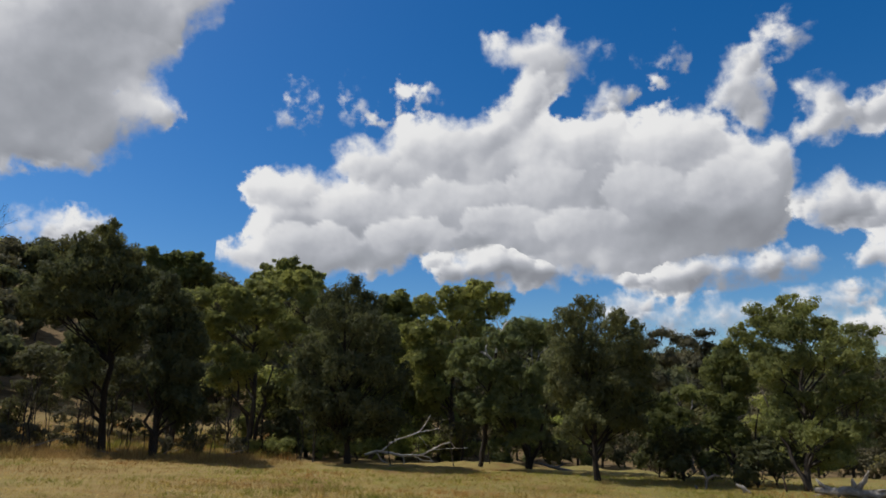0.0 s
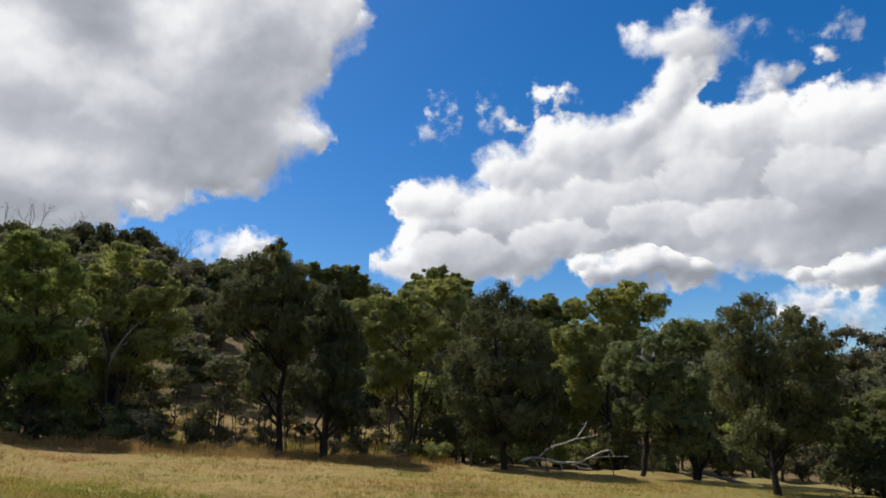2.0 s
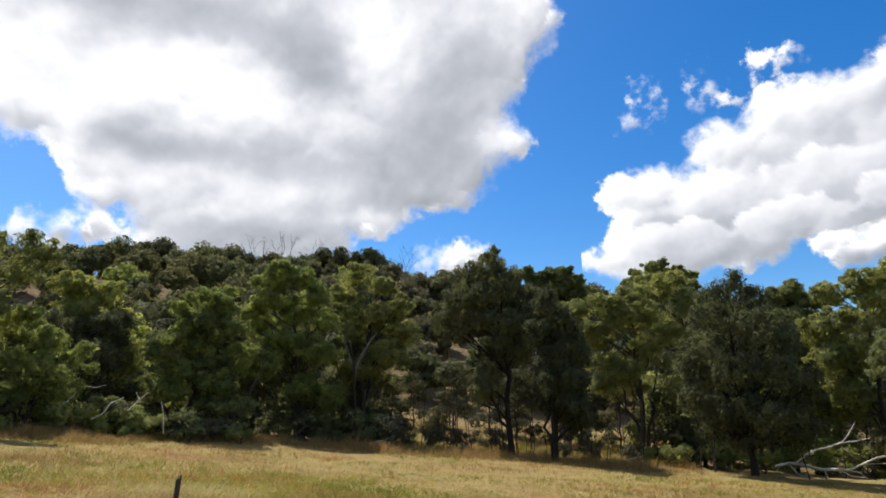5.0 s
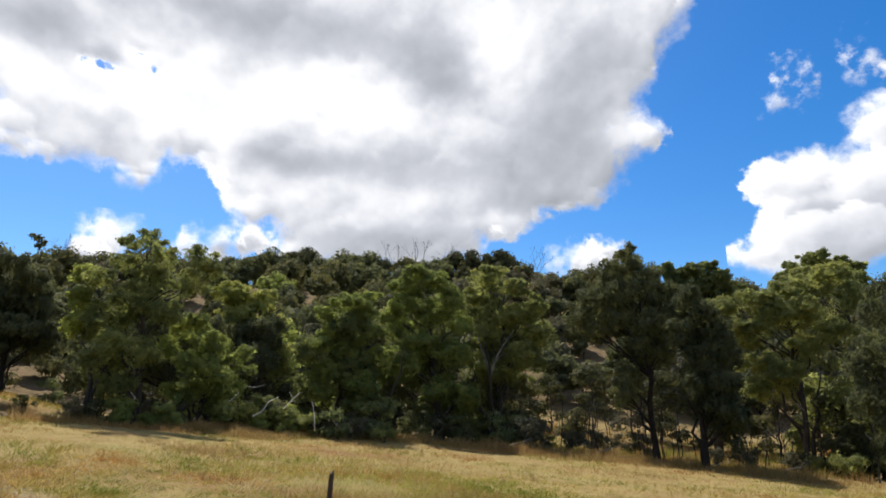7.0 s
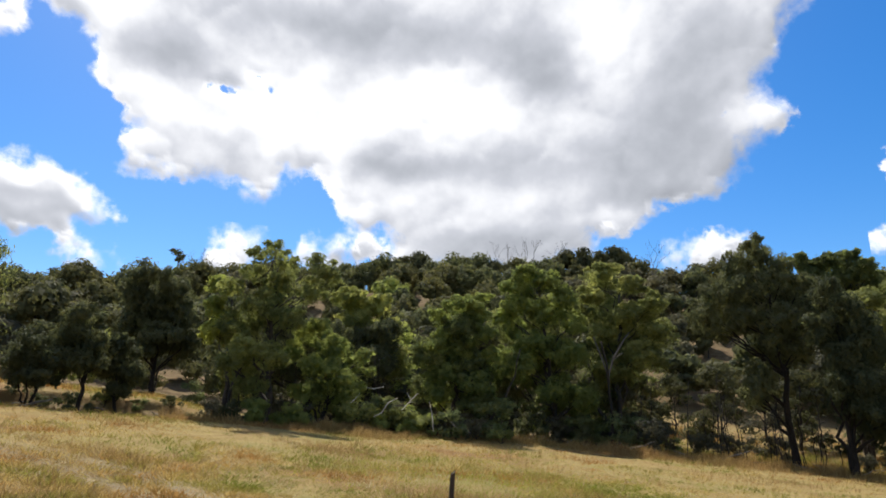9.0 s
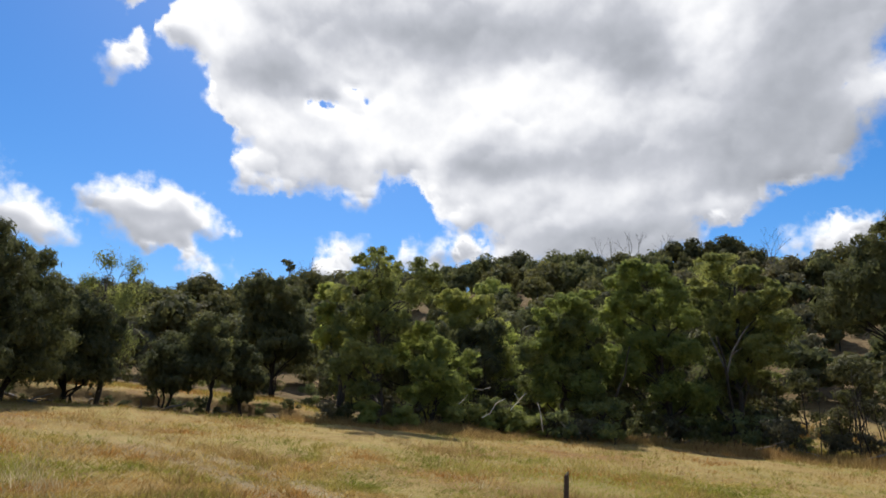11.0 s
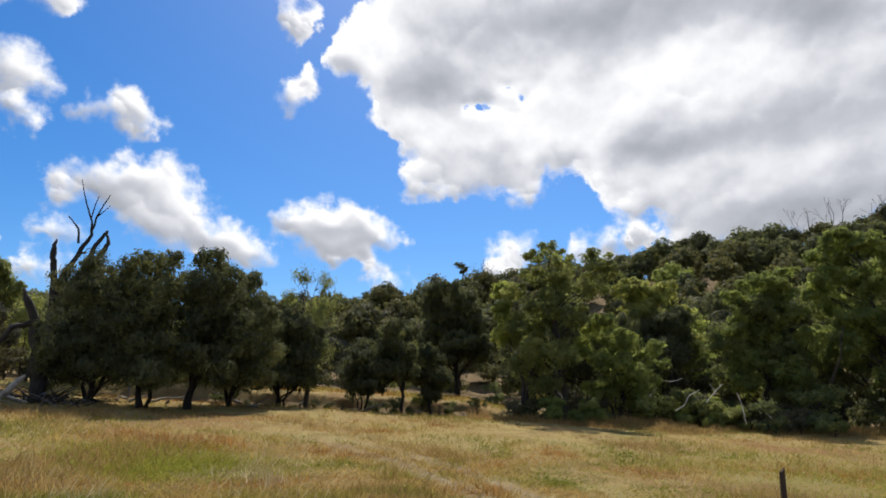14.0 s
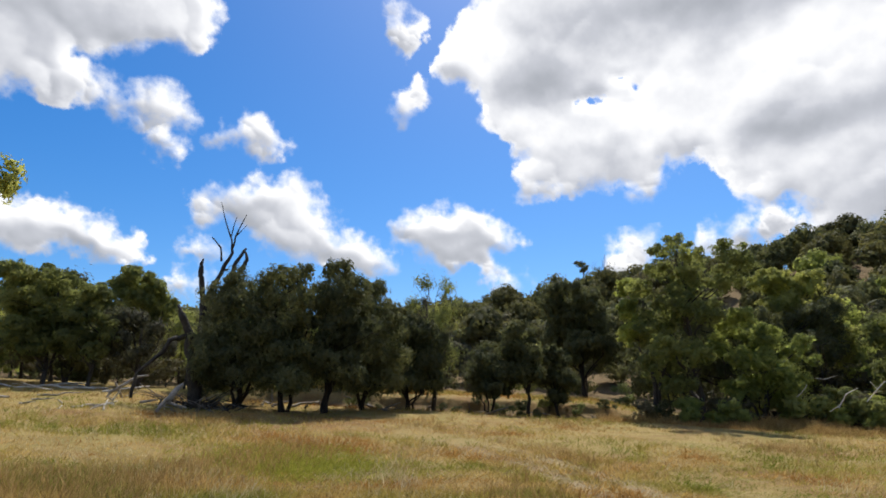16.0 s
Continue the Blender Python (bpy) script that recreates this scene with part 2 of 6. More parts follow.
def cloud_material():
    """Glowing vapour with sun and shade painted in: thin edges let the sky through, sunward billows white, thick and
    turned-away parts grey.
    """
    m, n, l = material("glowing cumulus with painted shading")
    tex = n.new("ShaderNodeTexCoord")
    cover = n.new("ShaderNodeAttribute")
    cover.attribute_name = "cover"
    painted_light = n.new("ShaderNodeAttribute")
    painted_light.attribute_name = "painted_light"
    co = tex.outputs["Object"]
    fray = noise_node(n, l, co, 1 / 62, 7, 0.58)
    soft = noise_node(n, l, co, 1 / 260, 2, 0.5)
    fold = noise_node(n, l, co, 1 / 120, 3.5, 0.5)
    moved = n.new("ShaderNodeVectorMath")
    moved.operation = "ADD"
    moved.inputs[1].default_value = tuple(SUN_DIR * 26)
    l.new(co, moved.inputs[0])
    fold2 = noise_node(n, l, moved.outputs[0], 1 / 120, 3, 0.5)
    d = math_node(n, l, "MULTIPLY_ADD", fray.outputs[0], 3.0, -1.5)
    d = math_node(n, l, "ADD", d, cover.outputs["Fac"])
    # some edges are crisp, others fade away in thin vapour
    alpha = n.new("ShaderNodeMapRange")
    alpha.interpolation_type = "SMOOTHSTEP"
    alpha.inputs["From Min"].default_value = -0.3
    wide = n.new("ShaderNodeMapRange")
    wide.inputs["From Min"].default_value, wide.inputs["From Max"].default_value = 0.38, 0.62
    wide.inputs["To Min"].default_value, wide.inputs["To Max"].default_value = 0.4, 2.2
    l.new(soft.outputs[0], wide.inputs["Value"])
    l.new(wide.outputs[0], alpha.inputs["From Max"])
    l.new(d, alpha.inputs["Value"])
    diff = math_node(n, l, "SUBTRACT", fold.outputs[0], fold2.outputs[0])
    thick = ramp(n, [(0.0, (0.31, 0.325, 0.365)), (0.25, (0.40, 0.42, 0.465)), (0.47, (0.52, 0.538, 0.59)), (0.68, (0.748, 0.76, 0.798)), (0.88, (0.97, 0.97, 0.975)), (1.0, (1.0, 1.0, 1.0))])
    q = math_node(n, l, "MULTIPLY_ADD", painted_light.outputs["Fac"], 0.33, 0.69)
    q = math_node(n, l, "MULTIPLY_ADD", diff, 0.3, q)
    q = math_node(n, l, "MULTIPLY_ADD", math_node(n, l, "MAXIMUM", math_node(n, l, "SUBTRACT", cover.outputs["Fac"], 0.9), 0.0), -0.05, q, clamp=True)
    # thin edges are painted whiter
    rim = n.new("ShaderNodeMapRange")
    rim.inputs["From Min"].default_value, rim.inputs["From Max"].default_value = 0.3, 1.1
    rim.inputs["To Min"].default_value, rim.inputs["To Max"].default_value = 0.16, 0.0
    l.new(d, rim.inputs["Value"])
    q = math_node(n, l, "ADD", q, rim.outputs[0], clamp=True)
    l.new(q, thick.inputs[0])
    # the emission colour carries the painted light and shade
    e = n.new("ShaderNodeEmission")
    e.inputs["Strength"].default_value = 0.85
    l.new(thick.outputs[0], e.inputs["Color"])
    t = n.new("ShaderNodeBsdfTransparent")
    mix = n.new("ShaderNodeMixShader")
    l.new(alpha.outputs[0], mix.inputs[0])
    l.new(t.outputs[0], mix.inputs[1])
    l.new(e.outputs[0], mix.inputs[2])
    o = n.new("ShaderNodeOutputMaterial")
    l.new(mix.outputs[0], o.inputs[0])
    return m


CLOUD = cloud_material()
# distance haze is painted into this blue base colour
HAZE_TINTED_HILL = rough_surface("far wooded range with haze painted blue", [(0.3, (0.045, 0.075, 0.11)), (0.7, (0.075, 0.115, 0.155))], 0.02, bump=0.2, bump_dist=2.0)

# ---- mesh helpers ----


def fast_mesh(name, verts, sides, faces=None):
    """A mesh from an array of points and of equal-sided faces (by default each run of points is a face)."""
    verts = np.asarray(verts, dtype=np.float32).reshape(-1, 3)
    if faces is None:
        faces = np.arange(len(verts))
    faces = np.asarray(faces, dtype=np.int32).reshape(-1)
    me = bpy.data.meshes.new(name)
    me.vertices.add(len(verts))
    me.vertices.foreach_set("co", verts.ravel())
    me.loops.add(len(faces))
    me.loops.foreach_set("vertex_index", faces)
    k = len(faces) // sides
    me.polygons.add(k)
    me.polygons.foreach_set("loop_start", np.arange(0, k * sides, sides, dtype=np.int32))
    me.update(calc_edges=True)
    return me


class Wood:
    """Tapered, bent round limbs gathered into one mesh."""

    def __init__(self, knots=0.0):
        self.v, self.f, self.n, self.knots = [], [], 0, knots

    def limb(self, pts, radii, sides=7):
        pts = [Vector(p) for p in pts]
        for i, (p, r) in enumerate(zip(pts, radii)):
            d = (pts[min(i + 1, len(pts) - 1)] - pts[max(i - 1, 0)]).normalized()
            u = d.cross(Vector((0.31, 0.95, 0.05))).normalized()
            w = d.cross(u)
            for k in range(sides):
                a = 2 * pi * k / sides
                rr = r * (1 + 0.12 * sin(3 * a + i) + self.knots * noise.noise((p.x * 2.2 + cos(a), p.y * 2.2 + sin(a), p.z * 2.2 + r * 9)))
                self.v.append(tuple(p + (u * cos(a) + w * sin(a)) * rr))
        for i in range(len(pts) - 1):
            for k in range(sides):
                a, b = self.n + i * sides + k, self.n + i * sides + (k + 1) % sides
                self.f.append((a, b, b + sides, a + sides))
        self.n += len(pts) * sides
        tip = self.n - sides
        self.f.append(tuple(tip + k for k in range(sides)))

    def mesh(self, name):
        me = bpy.data.meshes.new(name)
        me.from_pydata(self.v, [], self.f)
        me.polygons.foreach_set("use_smooth", [True] * len(me.polygons))
        me.update()
        return me


def bent(a, b, steps, sway, rng, sag=0.0):
    a, b = Vector(a), Vector(b)
    out = []
    for i in range(steps + 1):
        t = i / steps
        p = a.lerp(b, t) + Vector((rng.uniform(-1, 1), rng.uniform(-1, 1), rng.uniform(-0.4, 0.4))) * sway * sin(pi * min(t * 1.1, 1))
        p.z += sag * sin(pi * t)
        out.append(p)
    out[0] = a
    return out


def part(name, me, mat, parent, label=""):
    ob = new(name, me)
    if not me.materials:
        me.materials.append(mat)
    ob.parent = parent
    if label:
        tagged(ob, label)
    return ob


# ---- ground ----
FIELD = 50.0


def smooth(t):
    t = np.clip(t, 0, 1)
    return t * t * (3 - 2 * t)


def ground_z(x, y):
    """Height of the land: a small rise under the viewer, a sloping paddock, then a wooded hill."""
    x, y = np.asarray(x, float), np.asarray(y, float)
    r = np.maximum(np.hypot(x, y), 0.01)
    az = np.degrees(np.arctan2(-x, y))
    slope = np.tan(np.radians(2.67 + 4.6 * np.sin(np.radians(az - 56))))
    z = EYE - 2.94 + 1.29 * np.exp(-(r / 7) ** 2) + r * slope
    creek = smooth((az - 62) / 8) * smooth((116 - az) / 6)
    z = z - creek * (0.75 * np.exp(-((r - 43) / 2.2) ** 2))
    off = (az - 52 + 180) % 360 - 180
    crest = np.radians(-1.0 + 12.8 * np.exp(-(off / 58) ** 2) + 4.5 * np.exp(-((az - 128) / 24) ** 2))
    edge = np.arctan((-2.94 + FIELD * slope) / FIELD)
    e = edge + (crest - edge) * smooth((r - FIELD) / 130)
    hill = EYE + np.minimum(r, 180) * np.tan(e)
    hill = hill + (EYE - 14 - hill) * smooth((r - 180) / 420)
    # the far bank of the dry creek stands above the near one
    bank = 0.5 * smooth((az - 75) / 4) * smooth((112 - az) / 6) * smooth((r - 45.2 - 0.35 * np.sin(az * 0.9)) / 0.36) * smooth((80 - r) / 20)
    return np.where(r > FIELD, hill, z) + bank


def at(az, dist):
    x, y = bearing(az, dist)
    return x, y, float(ground_z(x, y))


def build_ground():
    rings = np.concatenate([[0.0], np.geomspace(0.8, 12, 14), np.arange(12.8, 44.4, 0.8), np.arange(44.4, 46.2, 0.12), np.arange(46.4, 60, 0.8), np.geomspace(61, 240, 50), np.geomspace(260, 4200, 22)])
    azs = np.concatenate([np.arange(-60, 150, 0.75), np.arange(150, 300, 3.0)])
    rr, aa = np.meshgrid(rings, azs, indexing="ij")
    x, y = -np.sin(np.radians(aa)) * rr, np.cos(np.radians(aa)) * rr
    z = ground_z(x, y)
    bump = np.array([noise.fractal((px * 0.12, py * 0.12, 3.0), 0.8, 2.0, 4) + 0.35 * noise.noise((px * 0.9, py * 0.9, 7.0)) for px, py in zip(x.ravel(), y.ravel())]).reshape(x.shape)
    z = z + bump * np.where(rr < 10, 0.03, np.where(rr < 55, 0.09, 0.5))
    n, k = len(rings), len(azs)
    i, j = np.meshgrid(np.arange(n - 1), np.arange(k), indexing="ij")
    j2 = (j + 1) % k
    faces = np.stack([i * k + j, i * k + j2, (i + 1) * k + j2, (i + 1) * k + j], -1).reshape(-1, 4)[:, ::-1]
    me = fast_mesh("ground", np.stack([x, y, z], -1), 4, faces)
    me.polygons.foreach_set("use_smooth", [True] * len(me.polygons))
    az = (aa + 180) % 360 - 180
    wob = bump * 3.0
    # leaf litter starts under the first trees; its edge wanders
    start = 50 + 3 * smooth((az + 10) / 40) * smooth((62 - az) / 10) + 6 * smooth((az - 76) / 6) + 9 * smooth((14 - az) / 6)
    litter = smooth((rr + wob * 2 - start) / 5) * (0.95 - 0.55 * smooth((az - 74) / 6) * smooth((98 - az) / 4) * smooth((75 - rr) / 15))
    # strip along the creek bank: soil and debris, with tree shade painted in
    litter = np.maximum(litter, 1.1 * smooth((az - 75) / 4) * smooth((112 - az) / 6) * np.exp(-((rr - 44.3 - 0.35 * np.sin(az * 0.9)) / 1.2) ** 2))
    litter = litter * (1 - 0.65 * smooth((az - 13) / 3) * smooth((39 - az) / 3) * smooth((100 - rr) / 15))
    wheel = np.abs(np.abs(az - (75.5 + (rr - 16) * 1.68) - wob * 0.5) * np.radians(1) * rr - 0.75)
    track = 0.95 * smooth((1.0 - wheel) / 0.8) * smooth((rr - 8) / 4) * smooth((29 - rr) / 9)
    green = 1.1 * np.exp(-(((az - 103.5) / 4.5) ** 2 + ((rr - 19) / 1.9) ** 2)) + 0.35 * np.exp(-(((az - 52) / 9) ** 2 + ((rr - 25) / 4) ** 2)) + 0.4 * smooth((12 - az) / 25) * smooth((rr - 26) / 8)
    for name, val in (("litter", litter), ("track", track), ("green", green)):
        me.attributes.new(name, "FLOAT", "POINT").data.foreach_set("value", np.ascontiguousarray(val, dtype=np.float32).ravel())
    me.materials.append(GROUND)
    tagged(new("ground", me), "dry straw-coloured paddock rising to a wooded hillside", "ground", kind="structure")


def build_far_range():
    azs = np.arange(-100, 30, 0.5)
    rows = []
    for k, (d, f) in enumerate(((1500, -0.02), (1750, 0.6), (2000, 1.0), (2300, 0.5))):
        x, y = -np.sin(np.radians(azs)) * d, np.cos(np.radians(azs)) * d
        crest = np.array([3.9 + 0.7 * noise.noise((a * 0.09, 1.5, 0)) + 0.25 * noise.noise((a * 0.4, 4.5, 0)) for a in azs])
        rows.append(np.stack([x, y, EYE + 2000 * np.tan(np.radians(crest)) * f - (30 if k == 0 else 0)], -1))
    v = np.array(rows)
    n = len(azs)
    i, j = np.meshgrid(np.arange(3), np.arange(n - 1), indexing="ij")
    faces = np.stack([i * n + j, i * n + j + 1, (i + 1) * n + j + 1, (i + 1) * n + j], -1).reshape(-1, 4)
    me = fast_mesh("distant_range", v, 4, faces)
    me.materials.append(HAZE_TINTED_HILL)
    tagged(new("distant_range", me), "wooded mountain range on the horizon, haze painted blue", "mountain", kind="structure")


build_ground()
build_far_range()

# ---- clouds: each a thin sheet far off, shaped to fit the camera's view, given by its outline (bearing, elevation) or by lobes (with half width and half height), in degrees ----
CLOUD_DIST = 2700.0


def soft_spots(aa, ee, spots):
    out = np.zeros_like(aa)
    for a, e, ra, re, *k in spots:
        out += (k[0] if k else 1.0) * np.exp(-(((aa - a) / ra) ** 2 + ((ee - e) / re) ** 2))
    return out


def inside(corners, px, py):
    """How deep points lie inside an outline, in degrees; negative outside."""
    near, hit = np.full(np.shape(px), 1e9), np.zeros(np.shape(px), bool)
    for (ax, ay), (bx, by) in zip(corners, np.roll(corners, -1, 0)):
        dx, dy = bx - ax, by - ay
        t = np.clip(((px - ax) * dx + (py - ay) * dy) / (dx * dx + dy * dy + 1e-9), 0, 1)
        near = np.minimum(near, np.hypot(px - ax - t * dx, py - ay - t * dy))
        hit ^= ((ay > py) != (by > py)) & (px < ax + (py - ay) / (dy if abs(dy) > 1e-9 else 1e-9) * dx)
    return np.where(hit, near, -near)


def cloud(lobes, label, step, wisp, seed, grey=(), gaps=(), heads=()):
    rng = np.random.default_rng(900 + seed)
    drawn = len(lobes[0]) == 2
    puffs = []
    if drawn:
        # billows of many sizes crowd inside the outline
        corners = np.array(lobes)
        lo, hi = corners.min(0), corners.max(0)
        spots = rng.uniform(lo, hi, (int(30 + 3.2 * np.prod(hi - lo) ** 0.8), 2))
        deep = inside(corners, spots[:, 0], spots[:, 1])
        for (a, e), q in zip(spots, deep):
            if q > 0.15:
                size = float(min(q, 3.4) * rng.uniform(0.3, 1.0) + 0.3)
                puffs.append((a, e, size * 1.2, size * 0.9))
    else:
        # smaller billows crowd round and over each lobe
        for a, e, ra, re in lobes:
            puffs.append((a, e, ra * 0.86, re * 0.86))
            for _ in range(int(8 + 5 * sqrt(ra * re))):
                t, q = rng.uniform(0, 2 * pi), rng.uniform(0.3, 0.85)
                size = rng.uniform(0.16, 0.34) * sqrt(ra * re) * (1.25 - 0.5 * q)
                puffs.append((a + cos(t) * ra * q, e + sin(t) * re * q, size * 1.25, size))
    puffs = np.array(puffs)
    a0, a1 = (puffs[:, 0] - puffs[:, 2]).min() - 1.5, (puffs[:, 0] + puffs[:, 2]).max() + 1.5
    e0, e1 = (puffs[:, 1] - puffs[:, 3]).min() - 1.2, (puffs[:, 1] + puffs[:, 3]).max() + 1.2
    azs, els = np.arange(a0, a1, step), np.arange(max(e0, 2.5), e1, step)
    aa, ee = np.meshgrid(azs, els, indexing="ij")

    def rough(f, octaves, off):
        d = np.stack([-np.sin(np.radians(aa)) * np.cos(np.radians(ee)), np.cos(np.radians(aa)) * np.cos(np.radians(ee)), np.sin(np.radians(ee))], -1).reshape(-1, 3) * f + off
        return np.array([noise.fractal(tuple(p), 0.9, 2.1, octaves) for p in d]).reshape(aa.shape)

    stir = 0.75 if drawn else 0.9
    wa, we = aa + rough(16, 4, 3.0) * stir, ee + rough(16, 4, 11.0) * stir * 0.8
    acc, wsum, lit = np.zeros_like(aa), np.zeros_like(aa) + 1e-9, np.zeros_like(aa)
    for (a, e, ra, re), fore in zip(puffs, rng.uniform(0, 1.6, len(puffs))):
        dx, dy = (wa - a) / ra, (we - e) / re
        q = np.hypot(dx, dy)
        size = min(ra, re)
        acc += np.exp(np.clip((1 - q) * size, -5, 3.2) / 0.4)
        da, de = SUN_AZ - a, SUN_EL - e
        ln = math.hypot(da, de) + 8.0
        side = (dx * da / ln * 0.8 + dy * (0.55 + 0.45 * de / ln)) / np.maximum(1, q)
        w = np.exp(4.5 * (np.sqrt(np.clip(1 - q * q, 0, 1)) * min(size, 2.2) + fore * np.clip(1.15 - q, 0, 0.4) / 0.4) + np.clip((1 - q) * 3, -6, 0))
        lit += w * side
        wsum += w
    f = np.minimum(1.15 * inside(corners, wa, we), 3.2) + 0.3 if drawn else 0.4 * np.log(acc + 1e-6)
    f = f - wisp - (3.3 if drawn else 2.6) * soft_spots(wa, we, gaps) * (1 + 2.2 * rough(30, 4, 7.0))
    if wisp > 0.4:
        f = np.minimum((f + 0.05) * 0.6, -0.1)
    # cauliflower heads: rounded bumps with creases between them
    dirs = np.stack([-np.sin(np.radians(aa)) * np.cos(np.radians(ee)), np.cos(np.radians(aa)) * np.cos(np.radians(ee)), np.sin(np.radians(ee))], -1).reshape(-1, 3)
    bumps = 0.42 - np.array([noise.turbulence(tuple(p), 4, True, noise_basis="PERLIN_ORIGINAL", amplitude_scale=0.55, frequency_scale=2.1) for p in dirs * 15 + 5.0]).reshape(aa.shape)
    masses = 0.42 - np.array([noise.turbulence(tuple(p), 3, True, noise_basis="PERLIN_ORIGINAL", amplitude_scale=0.5, frequency_scale=2.0) for p in dirs * 6 + 2.0]).reshape(aa.shape)
    f = f + rough(22, 5, 0.0) * 0.5 + 0.9 * bumps
    body = np.clip(f, -0.6, 2.2) + 0.35 * bumps + 1.3 * masses
    # blur the body so that the shading painted from it stays soft
    for axis in (0, 1, 0, 1):
        r = max(1, min(int(0.32 / step), body.shape[axis] // 2 - 1))
        body = sum(np.roll(body, k, axis) for k in range(-r, r + 1)) / (2 * r + 1)
    ga, ge = np.gradient(body, step)
    toa, toe = SUN_AZ - aa, SUN_EL - ee
    ln = np.hypot(toa, toe) + 6.0
    facing = np.clip(-(ga * toa / ln * 0.8 + ge * (0.45 + 0.55 * toe / ln)) * 0.75, -1.2, 1.2)
    deep = np.clip((f - 0.5) / 1.6, 0, 1)
    # grey: hand-placed spots of painted shade, or of brightness where negative
    painted_light = np.clip(1.3 * lit / wsum, -1.3, 1.3) * (1 - (0.5 if a1 - a0 > 58 else 0.1) * deep) * 0.75 + 0.75 * facing + 0.2 * rough(9, 3, 20.0) - np.clip(1.6 * soft_spots(wa, we, grey), -0.45, 2.0)
    # paint great heads one before the other: bright above, each greyer below where the next one rises
    for a, e, ra, re in heads:
        ha, he = (aa + (wa - aa) * 0.9 - a) / ra, (ee + (we - ee) * 0.9 - e) / re
        q = np.hypot(ha, he) + 0.5 * (0.42 - bumps - 0.42)
        edge = np.clip((1.04 - q) / (0.16 + 0.5 * np.clip(-he + 0.2, 0, 1)), 0, 1)
        edge = edge * edge * (3 - 2 * edge)
        shade = 0.12 + 0.75 * np.clip(he, -1, 1) + 0.2 * np.clip(ha, -1, 1) + 0.5 * facing + 0.3 * bumps
        painted_light = painted_light * (1 - 0.8 * edge) + shade * 0.8 * edge
    # painted tone is brightened towards the sun's bearing
    painted_light = painted_light + 0.52 * np.exp(-((aa - SUN_AZ) / 40) ** 2 - ((ee - SUN_EL) / 40) ** 2)
    dist = CLOUD_DIST - 16 * np.clip(f, 0, 4) - 8 * painted_light
    x, y = -np.sin(np.radians(aa)) * np.cos(np.radians(ee)) * dist, np.cos(np.radians(aa)) * np.cos(np.radians(ee)) * dist
    z = EYE + np.sin(np.radians(ee)) * dist
    n, k = aa.shape
    i, j = np.meshgrid(np.arange(n - 1), np.arange(k - 1), indexing="ij")
    quad = np.stack([i * k + j, i * k + j + 1, (i + 1) * k + j + 1, (i + 1) * k + j], -1).reshape(-1, 4)
    quad = quad[(f.ravel()[quad] > -0.75).any(axis=1)]
    used = np.unique(quad)
    back = np.zeros(n * k, dtype=np.int32)
    back[used] = np.arange(len(used))
    me = fast_mesh("cloud", np.stack([x, y, z], -1).reshape(-1, 3)[used], 4, back[quad])
    for name, val in (("cover", f), ("painted_light", painted_light)):
        me.attributes.new(name, "FLOAT", "POINT").data.foreach_set("value", val.ravel()[used].astype(np.float32))
    me.materials.append(CLOUD)
    me.polygons.foreach_set("use_smooth", [True] * len(me.polygons))
    return tagged(new("cloud", me), label, "cloud", "clouds in the sky")


